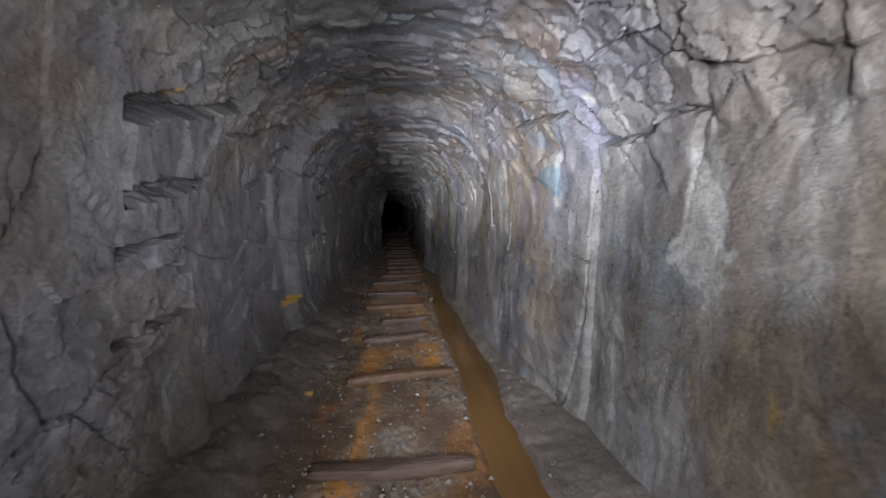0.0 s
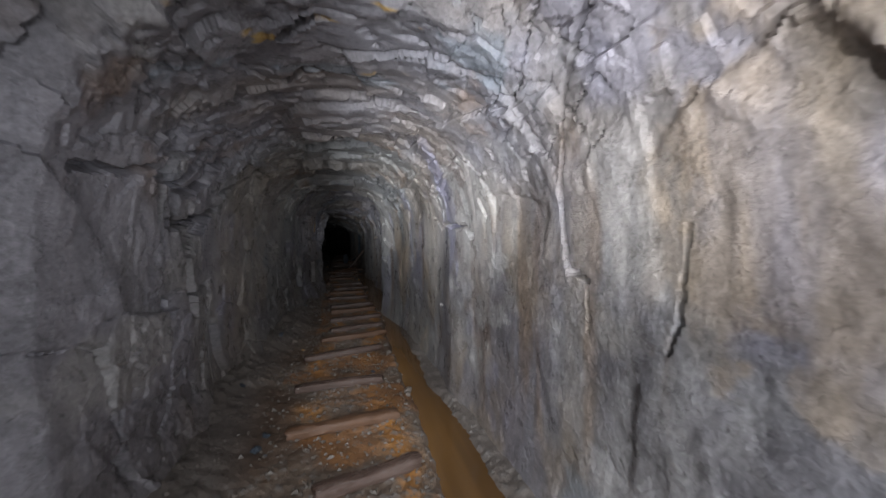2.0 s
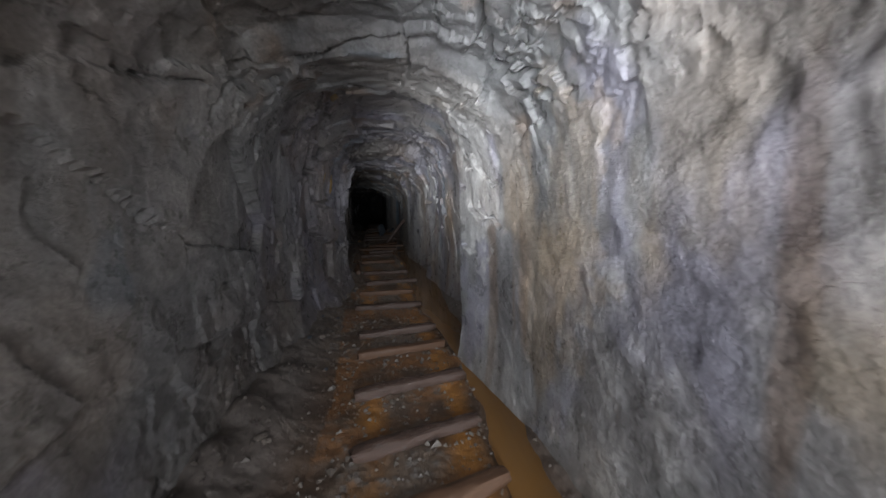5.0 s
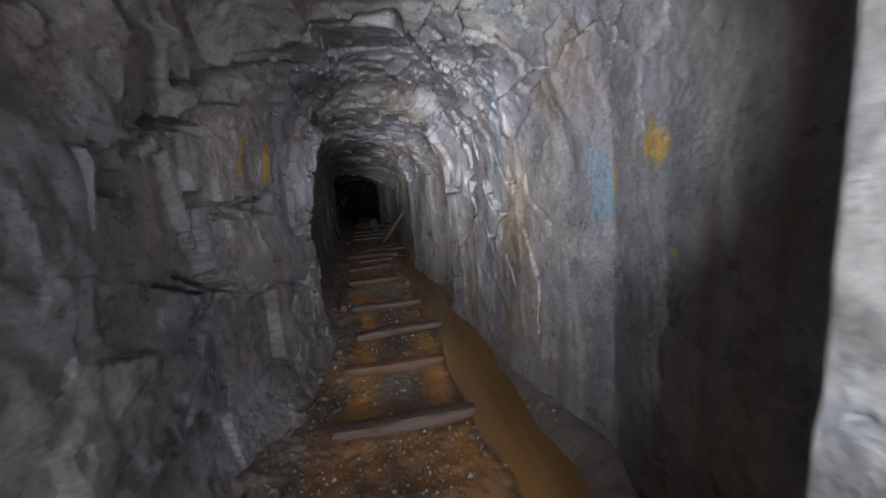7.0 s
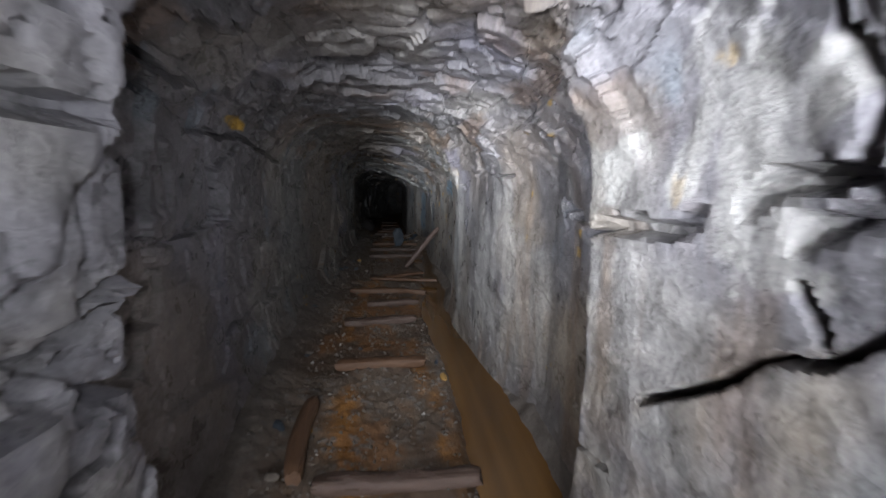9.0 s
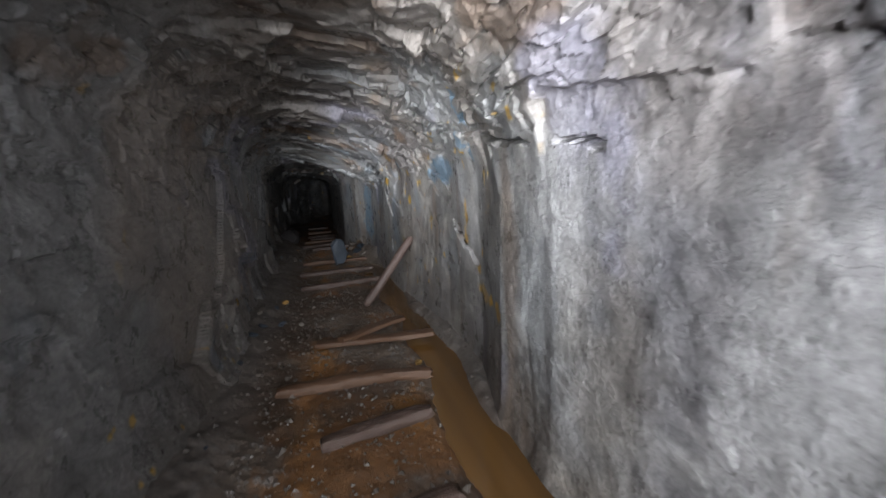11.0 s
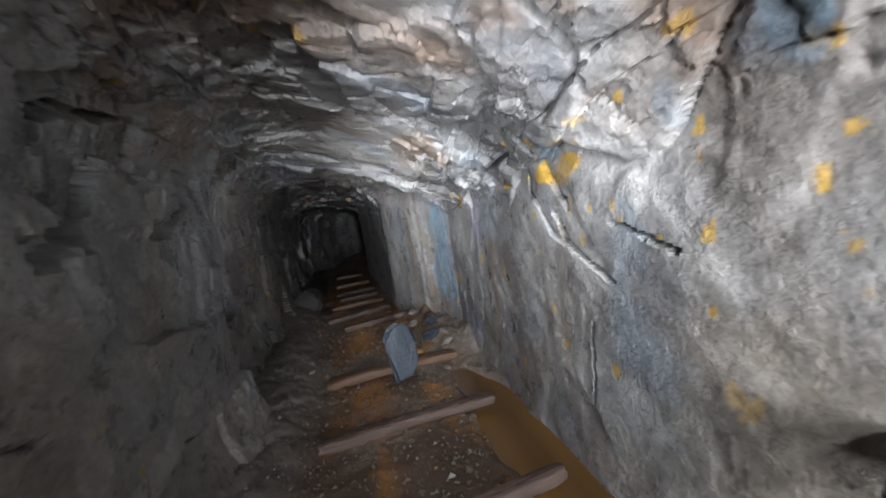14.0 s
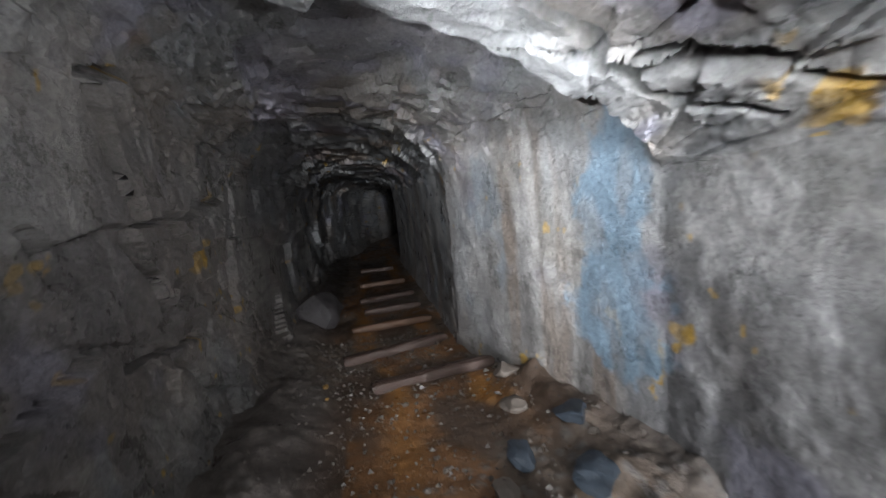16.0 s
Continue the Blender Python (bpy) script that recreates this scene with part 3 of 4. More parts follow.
# the rock turns darker and browner towards the feet of the walls
foot_tone = (1 - step(.10, .8, V + (fbm(Y * 2, V * 2, 236) - .5) * .5)) + .6 * step(GIRTH - .55, GIRTH - .08, V + (fbm(Y * 2, V * 2, 237) - .5) * .4)
tone = mix(tone, (.105, .085, .07), np.clip(foot_tone, 0, 1) * .65)
spots = fbm(Y * 13, V * 9, 240, 3)
patch = fbm(Y * .9, V * 1.1, 245, 3)
tone = mix(tone, (.50, .31, .06), step(.77, .80, spots) * step(.50, .62, patch - .20 + .26 * step(14.5, 16, Y)) * .85)
tone = mix(tone, (.19, .235, .28), step(.62, .72, fbm(Y * 4 + 40, V * 2.2, 250, 5)) * step(.54, .64, fbm(Y * .7, V * .7, 255)) * .45)
tone = mix(tone, (.19, .105, .05), step(.60, .76, fbm(Y * 3, V * 3, 260, 5)) * roof * .45)


def stain(colour, y, f, ry, rv, strength=.9, streak=1.0):
    """A mineral stain with a torn edge round (y, f)."""
    global tone
    lo, hi = np.searchsorted(ys, [y - ry * 2.5, y + ry * 2.5])
    u, v = Y[lo:hi], V[lo:hi]
    d = np.hypot((u - y) / ry, (v - f * GIRTH) / rv) + (fbm(u * 8 * streak, v * 8 / streak, int(y * 37) + 300, 5) - .5) * 1.5
    tone[lo:hi] = mix(tone[lo:hi], colour, (1 - step(.75, 1.0, d)) * strength * (.55 + .6 * step(.3, .62, fbm(u * 16, v * 5, int(y * 11) + 340, 4))))


YELLOW, BLUE, PALE, RUST = (.55, .34, .07), (.19, .26, .325), (.46, .45, .44), (.24, .12, .05)
TAN = (.34, .26, .18)
stain(TAN, 1.0, .76, .70, .55, .15)
stain(TAN, 2.9, .71, .42, .50, .5)
stain(PALE, 4.9, .75, .45, .60, .45)
stain(TAN, 7.6, .75, .35, .60, .3)
stain(PALE, 8.75, .72, .38, .50, .55)
stain((.29, .28, .37), 5.35, .69, .14, .40, .6, 1.5)
stain((.29, .28, .37), 2.1, .66, .10, .35, .6, 1.5)
stain(PALE, 1.35, .74, .16, .20, .7)
stain(PALE, 2.5, .702, .10, .12)
stain(RUST, 11.2, .765, .16, .10, .3)
stain((.09, .13, .20), 11.2, .697, .035, .10, .7)
stain((.09, .13, .20), 11.08, .694, .03, .06, .6)
stain(PALE, 12.05, .705, .18, .28, .7)
stain(PALE, 17.1, .700, .25, .24, .6)
stain(PALE, 18.9, .68, .25, .20, .6)
stain(PALE, 20.9, .76, .20, .25, .6)
stain(PALE, 22.0, .76, .12, .55, .4, 1.8)
stain(YELLOW, 10.90, 0.302, 0.077, 0.095)
stain(YELLOW, 11.22, 0.299, 0.116, 0.112)
stain(BLUE, 10.18, 0.738, 0.084, 0.117)
stain(YELLOW, 10.01, 0.435, 0.062, 0.038)
stain(YELLOW, 16.48, 0.683, 0.020, 0.030)
stain(YELLOW, 16.35, 0.691, 0.020, 0.041)
stain(YELLOW, 16.53, 0.797, 0.028, 0.092)
stain(YELLOW, 16.47, 0.769, 0.020, 0.049)
stain(YELLOW, 16.22, 0.836, 0.033, 0.034)
stain(YELLOW, 16.16, 0.811, 0.025, 0.043)
stain(BLUE, 16.96, 0.707, 0.193, 0.092)
stain(BLUE, 16.28, 0.670, 0.052, 0.113)
stain(BLUE, 16.14, 0.697, 0.061, 0.090)
stain(YELLOW, 19.15, 0.703, 0.233, 0.077)
stain(YELLOW, 18.05, 0.752, 0.050, 0.059)
stain(YELLOW, 18.20, 0.735, 0.020, 0.045)
stain(BLUE, 18.20, 0.667, 0.060, 0.247)
stain(YELLOW, 16.08, 0.863, 0.228, 0.065)
stain(YELLOW, 15.71, 0.861, 0.084, 0.063)
stain(YELLOW, 16.49, 0.773, 0.045, 0.139)
stain(BLUE, 15.97, 0.641, 0.049, 0.176)
stain(BLUE, 17.02, 0.705, 0.322, 0.113)
stain(YELLOW, 19.49, 0.651, 0.020, 0.061)
stain(YELLOW, 20.64, 0.695, 0.078, 0.101)
stain(YELLOW, 19.92, 0.814, 0.027, 0.036)
stain(YELLOW, 20.33, 0.805, 0.037, 0.054)
stain(BLUE, 19.17, 0.689, 0.050, 0.101)
stain(BLUE, 21.45, 0.800, 0.225, 0.500)
stain(YELLOW, 20.62, 0.702, 0.032, 0.126)
stain(YELLOW, 21.12, 0.851, 0.063, 0.056)
stain(YELLOW, 22.38, 0.225, 0.182, 0.095)
stain(YELLOW, 21.31, 0.138, 0.034, 0.031)
stain(BLUE, 21.35, 0.734, 0.106, 0.450)
stain(BLUE, 21.45, 0.855, 0.284, 0.302)
stain(YELLOW, 2.00, 0.335, 0.047, 0.030)
stain(YELLOW, 3.72, 0.117, 0.120, 0.076)
stain(PALE, 2.10, 0.647, 0.029, 0.030)
stain(BLUE, 2.52, 0.705, 0.148, 0.052)
stain(PALE, 12.55, 0.710, 0.261, 0.086)
stain(YELLOW, 13.80, 0.343, 0.127, 0.040)

# the inward way at each point, and the points
X0, Z0 = shell(Y, F)
tx, tz = np.gradient(X0, axis=1), np.gradient(Z0, axis=1)
k9 = np.ones(9) / 9
tx = np.apply_along_axis(lambda r: np.convolve(np.pad(r, 4, "edge"), k9, "valid"), 1, tx)
tz = np.apply_along_axis(lambda r: np.convolve(np.pad(r, 4, "edge"), k9, "valid"), 1, tz)
ln = np.hypot(tx, tz) + 1e-9
NX, NZ = tz / ln, -tx / ln
shell_points = np.stack([X0 + NX * depth, Y, Z0 + NZ * depth + undercut], 2)
KL, KR = int(.30 * AROUND), int(.70 * AROUND)


def rock_piece(name, a, b, label):
    pts = shell_points[:, a:b + 1].reshape(-1, 3)
    col = np.clip(tone[:, a:b + 1].reshape(-1, 3), 0.01, .8)
    ob = sheet(name, pts, grid_faces(len(ys), b - a + 1, 0, b - a), col, ROCK, sharp=30)
    return tagged(ob, label, "rock wall", kind="structure")


wall_left = rock_piece("wall_left", 0, KL, "dark wet blocky rock wall with open joints")
ceiling = rock_piece("ceiling", KL, KR, "rough broken rock roof of the adit")
wall_right = rock_piece("wall_right", KR, AROUND - 1, "pale grey streaked rock wall with ochre and blue stains")


def outer_shell():
    """The solid rock behind the skin, which closes the adit all round."""
    bm = bmesh.new()
    bmesh.ops.create_cube(bm, size=1)
    for v in bm.verts:
        v.co = (v.co.x * 7, 16.6 + v.co.y * 38.6, 1.1 + v.co.z * 4.4)
    bmesh.ops.reverse_faces(bm, faces=bm.faces)
    me = bpy.data.meshes.new("rock_mass")
    bm.to_mesh(me)
    bm.free()
    me.materials.append(PEBBLE)
    return tagged(new("wall_rock_mass", me), "solid dark rock around the adit", "rock", kind="structure")


outer_shell()

# ---- floor and water ----
TRACK_Y = [0, 1.8, 2.9, 4.4, 5.8, 6.8, 7.5, 8.5, 9.5, 10.6, 12, 13, 14.1, 15.1, 16.3, 18, 20, 22.4, 23, 27, 32]
TRACK_X = [-.02, -.02, .04, .08, -.03, .02, .15, .22, .19, .14, .2, .16, .06, .02, .1, .18, .17, .2, 0, -.03, 0]
DITCH_Y = [-3, 1, 3, 5, 5.6, 8, 9.3, 10.5, 12, 14.8, 15.6, 17, 17.8, 18.6, 20, 20.6, 32]
DITCH_W = [.06, .07, .13, .13, .08, .09, .10, .17, .22, .20, .12, .13, .06, .20, .16, .02, .0]
DITCH_X = [.62, .60, .66, .68, .64, .74, .78, .76, .80, .72, .64, .72, .74, .74, .76, .7, .6]


def ground(x, y):
    mid_x = line(y, TRACK_Y, TRACK_X)
    h = (fbm(x * 2.2, y * 2.2, 400) - .5) * .05 + (fbm(x * 11, y * 11, 410, 3) - .5) * .026
    bank = step(.5, 1.05, -(x - mid_x)) * (.10 + .10 * vnoise(x * 0, y * .8, 420))
    bank = bank * (.6 + .8 * fbm(x * 5, y * 5, 430, 3)) + step(.82, 1.15, x) * .06
    bank = bank + step(20.6, 21.2, y) * step(.35, .8, x) * .16 * (1 - step(22.0, 22.6, y)) * (.6 + .8 * fbm(x * 6, y * 6, 435, 3))
    dx = np.abs(x - line(y, DITCH_Y, DITCH_X) + (fbm(y * 1.7, x * 0, 440) - .5) * .16)
    w = line(y, DITCH_Y, DITCH_W)
    return .012 + h + bank - (1 - step(w * .65, w + .07, dx)) * .085 * step(0.0, .06, w)


gy, gx = np.concatenate([np.arange(-2.6, .3, .08), np.arange(.3, 23.4, .0185), np.arange(23.4, 30, .06), np.arange(30, 36, .15)]), np.concatenate([np.linspace(-1.4, 1.45, 170), [2.0, 2.8]])
GY, GX = np.meshgrid(gy, gx, indexing="ij")
grit = cells(GX / .045, GY / .045, 450)
GZ = ground(GX, GY)
stony = step(.40, .60, fbm(GX * 1.6, GY * 1.6, 460))
GZ = GZ + np.clip(.5 - grit[0], 0, 1) * (grit[2] > .45) * .030 * (.3 + stony)
off = GX - line(GY, TRACK_Y, TRACK_X)
soil = np.zeros(GX.shape + (3,)) + np.array((.085, .055, .037))
soil = mix(soil, (.15, .115, .088), stony * .8)
bands = np.maximum(np.exp(-((off - .27) / .10) ** 2), np.exp(-((off + .27) / .10) ** 2))
soil = mix(soil, (.33, .145, .032), bands * step(.42, .60, fbm(GX * 3, GY * 1.2, 470)) * .9)
soil = mix(soil, (.21, .095, .033), step(.54, .68, fbm(GX * 2, GY * 2, 480)) * (np.abs(off) < .55) * .7)
soil = mix(soil, (.17, .155, .145), (grit[2] > .72) * stony * .8 * (grit[0] < .42))
soil = mix(soil, (.15, .135, .125), step(.55, .85, np.abs(off)) * .7)
tagged(sheet("floor", np.stack([GX, GY, GZ], 2).reshape(-1, 3), grid_faces(len(gy), len(gx), 0, len(gx) - 1)[:, ::-1],
             soil.reshape(-1, 3), GROUND), "muddy gravel floor stained orange by rust", "floor", kind="structure")

wy, wx = np.linspace(-2.5, 21.0, 60), np.linspace(.25, 1.25, 3)
WY, WX = np.meshgrid(wy, wx, indexing="ij")
tagged(sheet("water", np.stack([WX, WY, np.full(WX.shape, -.022)], 2).reshape(-1, 3), grid_faces(60, 3, 0, 2)[:, ::-1], None, WATER),
       "still muddy orange water in the side ditch", "water", kind="structure")


# ---- things ----
def part(name, bm, mat, parent=None, label="", smooth=True, sharp=40):
    me = bpy.data.meshes.new(name)
    bm.normal_update()
    bm.to_mesh(me)
    bm.free()
    me.materials.append(mat)
    if smooth:
        me.polygons.foreach_set("use_smooth", [True] * len(me.polygons))
        me.set_sharp_from_angle(angle=radians(sharp))
    ob = new(name, me)
    if parent:
        ob.parent = parent
    if label:
        ob["label"] = label
    return ob


def timber_bm(length, wide, high, seed, round_=0.5, knots=.12, segs=26, sides=14, worn=0.0):
    """A hewn timber along x, centred, with an uneven section, worn ends and splits."""
    rng = random.Random(seed)
    bm = bmesh.new()
    rings = []
    bend, twist = rng.uniform(-.03, .03), rng.uniform(-.3, .3)
    for i in range(segs + 1):
        s = i / segs
        x = (s - .5) * length
        end = min(s, 1 - s) * length
        taper = 1 - .25 * math.exp(-end / .03) - worn * (.5 + .5 * math.sin(7 * s + seed)) * .3
        ring = []
        for k in range(sides):
            a = 2 * math.pi * k / sides + .2
            c, d = math.cos(a), math.sin(a)
            e = 2 / (2 + 3 * (1 - round_))
            py, pz = math.copysign(abs(c) ** e, c) * wide / 2, math.copysign(abs(d) ** e, d) * high / 2
            n = noise.noise(Vector((x * 7, c * 1.2 + seed * 3.1, d * 1.2))) + .5 * noise.noise(Vector((x * 2.5, c * 5 + seed, d * 5)))
            g = taper * (1 + knots * n)
            ring.append(bm.verts.new((x + rng.uniform(-1, 1) * .012 * (end < .01), py * g + bend * math.sin(s * 3), pz * g + .01 * noise.noise(Vector((x * 2, seed, 0))))))
        rings.append(ring)
    for a, b in zip(rings, rings[1:]):
        for k in range(sides):
            bm.faces.new((a[k], a[(k + 1) % sides], b[(k + 1) % sides], b[k]))
    bm.faces.new(rings[0][::-1])
    bm.faces.new(rings[-1])
    bmesh.ops.recalc_face_normals(bm, faces=bm.faces)
    return bm


def stone_bm(sx, sy, sz, seed, rings=1, jag=.35):
    rng = random.Random(seed)
    bm = bmesh.new()
    bmesh.ops.create_icosphere(bm, subdivisions=rings, radius=.5)
    cuts = [(Vector((rng.uniform(-1, 1), rng.uniform(-1, 1), rng.uniform(-1, 1))).normalized(), rng.uniform(.26, .42)) for _ in range(9)]
    for v in bm.verts:
        for n, d in cuts:
            over = v.co.dot(n) - d
            if over > 0:
                v.co -= n * over
        v.co *= 1 + jag * .3 * noise.noise(v.co * 3 + Vector((seed, 0, 0)))
        v.co = Vector((v.co.x * sx, v.co.y * sy, v.co.z * sz))
    return bm


def floor_z(x, y):
    return float(ground(np.array([float(x)]), np.array([float(y)]))[0])


SLEEPERS_A = [(-.02, 1.84, 0, .86), (.04, 2.91, 8, .86), (0, 3.85, 12, .68), (.12, 4.44, 14, .62), (-.01, 5.10, 5, .80), (-.04, 5.84, 2, .78),
              (.02, 6.78, 14, .90), (.15, 7.46, 14, .88), (.20, 7.95, 14, .76), (.22, 8.55, 12, .82), (.20, 9.2, 8, .78), (.19, 9.67, 6, .78)]
SLEEPERS_B = [(.14, 10.64, -2, .83), (.13, 11.38, -2, .76), (.23, 12.05, 3, .82), (.17, 12.86, -2, .79), (.05, 14.10, 2, .70), (.01, 15.11, 5, .74),
              (.14, 15.72, 6, .62), (.07, 16.27, -9, 1.03), (.19, 19.09, 3, 1.10), (.16, 19.90, -1, 1.12), (.18, 20.78, -2, 1.10)]
SLEEPERS_C = [(.22, 22.42, 4, .87), (0, 23.02, 12, .88), (.01, 23.67, 1, .80), (.05, 24.28, 1, .64), (.02, 24.92, 9, .72), (0, 25.8, 1, .68), (-.05, 27.15, -3, .62)]
for n, (x, y, turn, length) in enumerate(SLEEPERS_A + SLEEPERS_B + SLEEPERS_C):
    rusty = n % 3 == 1
    wide = .10 + .03 * ((n * 7) % 5) / 5
    ob = part("sleeper", timber_bm(length, wide, .085, n + 1, .45, .16, worn=.5), RUSTWOOD if rusty else WOOD)
    zs = np.mean([floor_z(x + dx * length / 2, y) for dx in (-.8, -.4, 0, .4)])
    ob.matrix_world = pose(x, y, zs + .03, 0, 0, turn)
    tagged(ob, "rust-stained wet timber sleeper half sunk in gravel" if rusty else "dark sodden timber sleeper half sunk in mud", "sleeper", "sleepers of the old track")


def rod(name, a, b, wide, high, seed, mat, label, category, knots=.10, round_=.9):
    a, b = Vector(a), Vector(b)
    ob = part(name, timber_bm((b - a).length, wide, high, seed, round_, knots), mat)
    turn = (b - a).to_track_quat("X", "Z").to_matrix().to_4x4()
    ob.matrix_world = Matrix.Translation((a + b) / 2) @ turn
    return tagged(ob, label, category)


rod("leaning_prop", (.36, 18.0, .03), (.95, 18.05, .74), .095, .095, 71, LOGWOOD, "weathered round timber prop leaning on the rock wall", "timber prop")
rod("fallen_prop", (-.36, 13.52, .09), (-.32, 12.90, .06), .10, .10, 72, RUSTWOOD, "short rusty-brown round timber lying by a sleeper", "timber prop")
rod("plank", (-.18, 17.03, .05), (.80, 16.84, .06), .13, .05, 73, RUSTWOOD, "split orange-brown plank lying across the floor", "plank", .2, .3)
rod("plank", (.02, 16.92, .10), (.62, 17.22, .09), .11, .045, 74, RUSTWOOD, "broken orange-brown plank lying on another plank", "plank", .2, .3)


def slab_bm(sx, sy, sz, seed, corners=7):
    """A split plate of slate: an uneven outline, two rough faces and chipped edges."""
    rng = random.Random(seed)
    bm = bmesh.new()
    top, low = [], []
    for k in range(corners):
        a = 2 * math.pi * (k + rng.uniform(-.3, .3)) / corners
        r = rng.uniform(.75, 1.0)
        e = 2 / 2.8
        px, py = math.copysign(abs(math.cos(a)) ** e, math.cos(a)) * sx / 2 * r, math.copysign(abs(math.sin(a)) ** e, math.sin(a)) * sy / 2 * r
        top.append(bm.verts.new((px * .93, py * .93, sz / 2 + rng.uniform(-.12, .12) * sz)))
        low.append(bm.verts.new((px, py, -sz / 2)))
    bm.faces.new(top)
    bm.faces.new(low[::-1])
    for k in range(corners):
        bm.faces.new((low[k], low[(k + 1) % corners], top[(k + 1) % corners], top[k]))
    bmesh.ops.recalc_face_normals(bm, faces=bm.faces)
    bmesh.ops.bevel(bm, geom=list(bm.edges), offset=min(sz * .12, .008), segments=1, affect="EDGES")
    return bm


ob = part("slate_slab", stone_bm(.30, .58, .10, 47, 3, .9), SLATE, sharp=18)
ob.matrix_world = pose(.24, 20.62, .20, 79, 12, 10)
tagged(ob, "upright blue-grey slate slab leaning on a sleeper", "slate slab")
for i, (x, y, s, sz, mat) in enumerate([(.42, 20.98, .22, .10, OCHRE), (.62, 21.15, .30, .10, SLATE), (.45, 21.45, .26, .09, SLATE), (.72, 21.5, .32, .13, SLATE),
                                        (.55, 21.8, .24, .10, PEBBLE), (.70, 20.95, .2, .1, PEBBLE), (.30, 21.3, .2, .08, PEBBLE), (.62, 22.1, .26, .12, PEBBLE)]):
    ob = part("fallen_slab", stone_bm(s * .85, s * .6, sz * .8, 30 + i, 3, .8), mat, sharp=22)
    ob.matrix_world = pose(x, y, floor_z(x, y) + sz * .25, random.uniform(-18, 18), random.uniform(-18, 18), random.uniform(0, 180))
    tagged(ob, {SLATE: "fallen blue-grey slate slab in the rubble", OCHRE: "fallen ochre-stained rock slab by a sleeper", PEBBLE: "fallen dark rock slab in the rubble"}[mat], "rock slab", "fallen slabs by the wall")
ob = part("boulder", stone_bm(.62, .55, .5, 91, 3), DARK, sharp=30)
ob.matrix_world = pose(-.72, 24.1, .16, 0, 0, 30)
tagged(ob, "dark wet boulder beside the track", "boulder")

rng = random.Random(12)
stone_kinds = [stone_bm(1, rng.uniform(.6, .9), rng.uniform(.4, .7), 200 + i, 2) for i in range(7)]
stone_meshes = []
for i, bm in enumerate(stone_kinds):
    me = bpy.data.meshes.new("loose_stone")
    bm.normal_update()
    bm.to_mesh(me)
    bm.free()
    me.materials.append((PEBBLE, PEBBLE, SLATE, PEBBLE, OCHRE, PEBBLE, SLATE)[i])
    stone_meshes.append(me)
for i in range(150):
    y = rng.uniform(1.2, 23)
    c = line(y, TRACK_Y, TRACK_X)
    x = c + rng.choice((rng.uniform(-.95, -.48), rng.uniform(-.95, -.48), rng.uniform(.42, .6), rng.uniform(-.4, .4)))
    x = max(x, -line(y, LEFT_Y, LEFT_X) + .12)
    s = rng.uniform(.035, .11) * (.6 if abs(x - c) < .42 else 1)
    k = rng.randrange(7)
    ob = new("loose_stone", stone_meshes[k])
    ob.matrix_world = pose(x, y, floor_z(x, y) + s * .16, rng.uniform(-15, 15), rng.uniform(-15, 15), rng.uniform(0, 360)) @ Matrix.Diagonal((s, s, s, 1))
    tagged(ob, ("loose blue-grey slate stone on the gravel floor" if k in (2, 6) else "loose ochre stone on the gravel floor" if k == 4 else "loose dark angular stone on the gravel floor"), "stone", "loose stones on the floor")


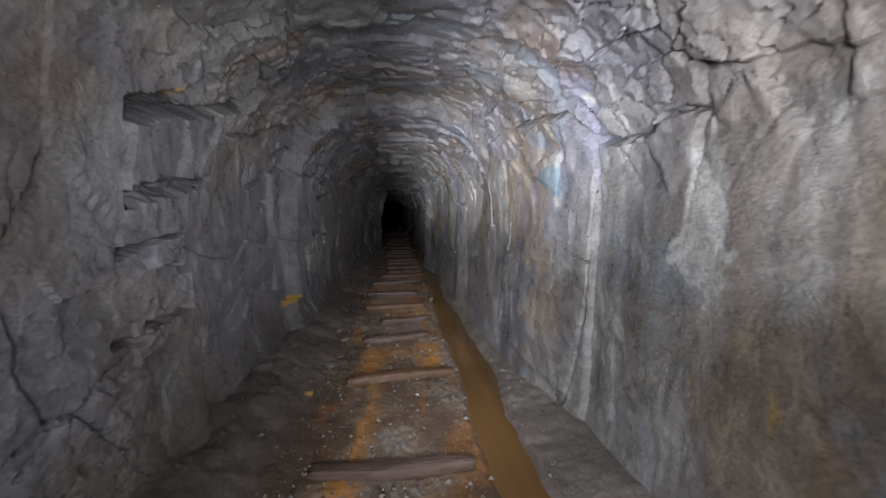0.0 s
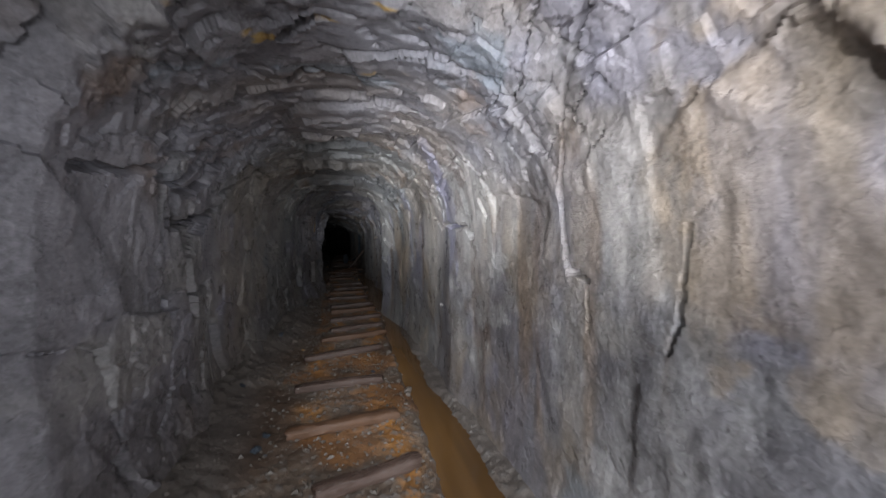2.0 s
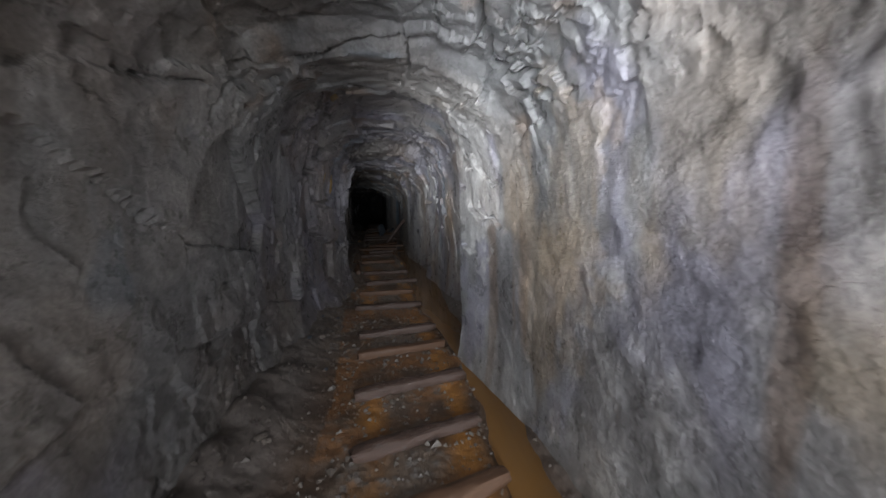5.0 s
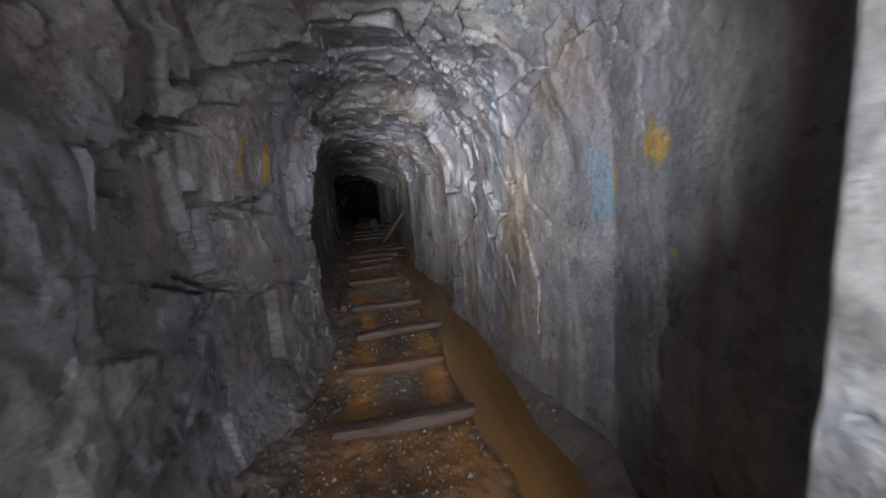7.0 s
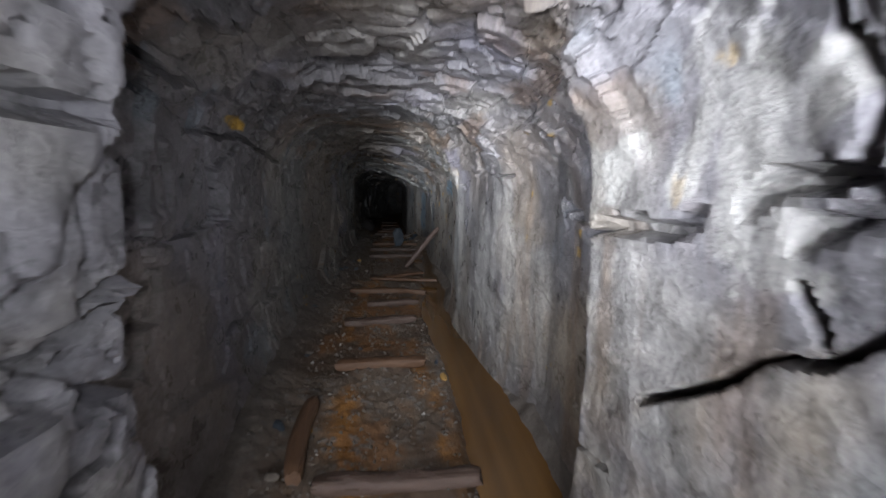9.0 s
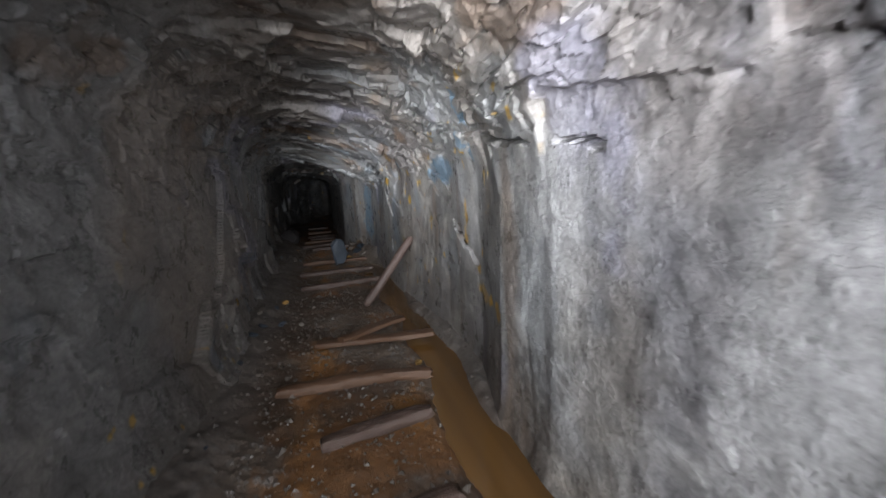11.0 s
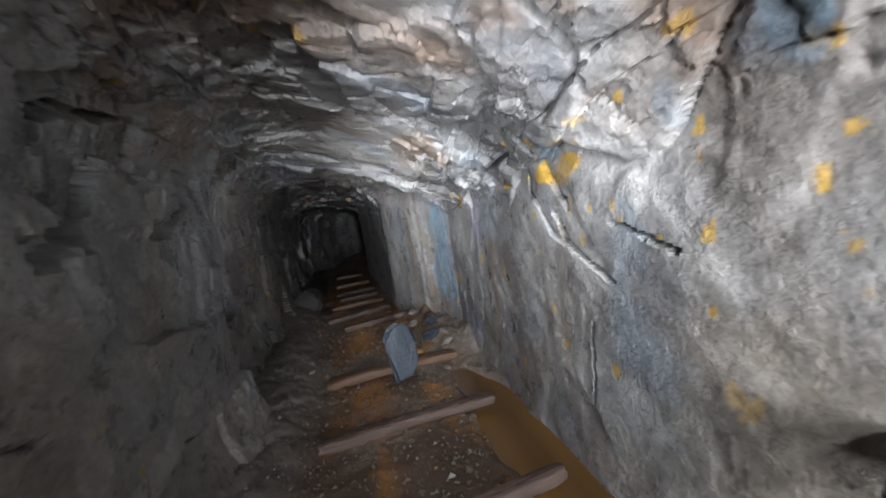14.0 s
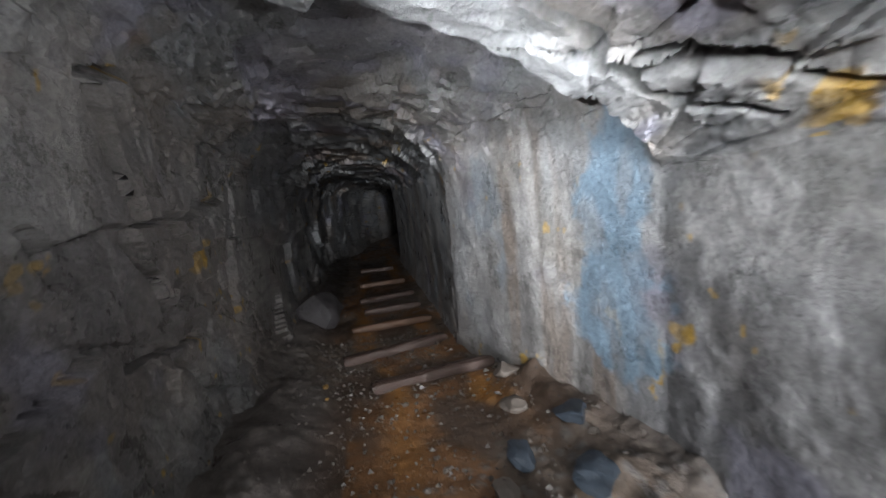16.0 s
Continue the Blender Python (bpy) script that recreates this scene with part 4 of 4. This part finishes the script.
def gravel(name, count, lo, hi, seed):
    """Fine broken rock strewn over the floor, as one mesh."""
    g = np.random.RandomState(seed)
    y = g.uniform(lo, hi, count)
    x = line(y, TRACK_Y, TRACK_X) + np.where(g.rand(count) < .6, g.uniform(-.62, .48, count), g.uniform(-1.0, .9, count))
    size = g.gamma(1.7, .0034, count) + .0025
    base = np.array([(1, 0, 0), (-.4, .9, 0), (-.5, -.8, 0), (.1, .1, .75), (0, 0, -.5)])
    a = g.uniform(0, 6.28, count)
    z = ground(x, y)
    keep = (z > -.015)
    pts = base[None] * g.uniform(.6, 1.3, (count, 5, 3)) * size[:, None, None]
    ca, sa = np.cos(a)[:, None], np.sin(a)[:, None]
    px, py = pts[..., 0] * ca - pts[..., 1] * sa, pts[..., 0] * sa + pts[..., 1] * ca
    pts = np.stack([px + x[:, None], py + y[:, None], pts[..., 2] + z[:, None] + size[:, None] * .25 + .006], 2)[keep]
    n = len(pts)
    me = bpy.data.meshes.new(name)
    quads = np.array([(0, 1, 3), (1, 2, 3), (2, 0, 3), (1, 0, 4), (2, 1, 4), (0, 2, 4)])
    me.from_pydata(pts.reshape(-1, 3).tolist(), [], (quads[None] + 5 * np.arange(n)[:, None, None]).reshape(-1, 3).tolist())
    me.materials.append(CHIP)
    return tagged(new(name, me), "scattered angular rock chips on the floor", "gravel", kind="stuff")


gravel("gravel", 20000, .8, 23.5, 5)

# ---- split plates of rock standing proud of the walls ----
rng = random.Random(77)


def plate(parent, y, f, long_, tall, proud, lean, kind):
    i, j = int(np.searchsorted(ys, y)), int(f * (AROUND - 1))
    p = Vector(shell_points[i - 3:i + 4, max(j - 3, 0):j + 4].reshape(-1, 3).mean(0))
    along = Vector(shell_points[min(i + 12, len(ys) - 1), j] - shell_points[i - 12, j])
    up = Vector(shell_points[i, min(j + 10, AROUND - 1)] - shell_points[i, max(j - 10, 0)])
    n = along.cross(up)
    inward = Vector((NX[i, j], 0, NZ[i, j]))
    if n.dot(inward) < 0:
        n.negate()
    n = (n.normalized() + inward * 1.2).normalized()
    u = (along - n * along.dot(n)).normalized()
    m = Matrix((u, n.cross(u), n)).transposed().to_4x4()
    bm = slab_bm(1, 1, 1, 500 + kind, 5 + kind % 4)
    me = bpy.data.meshes.new("rock_slab")
    bm.normal_update()
    bm.to_mesh(me)
    bm.free()
    me.materials.append(ROCK)
    at = me.attributes.new("tone", "FLOAT_COLOR", "POINT")
    at.data.foreach_set("color", [*tone[max(i - 20, 0):i + 20, max(j - 10, 0):j + 10].reshape(-1, 3).mean(0).tolist(), 1.0] * len(me.vertices))
    ob = new("rock_slab", me)
    ob.matrix_world = Matrix.Translation(p + n * (proud - .05)) @ m @ pose(0, 0, 0, 0, 0, lean) @ Matrix.Diagonal((long_, tall, .10, 1))
    ob.parent = parent


for i in range(100):
    y, f = rng.uniform(.8, 23), rng.uniform(.14, .86)
    parent = wall_left if f < .3 else wall_right if f > .7 else ceiling
    if parent is not wall_left:
        continue
    tall = rng.uniform(.06, .22)
    plate(parent, y, f, rng.uniform(.05, .13), tall, rng.uniform(.004, .022), rng.uniform(-14, 14), rng.randrange(12))
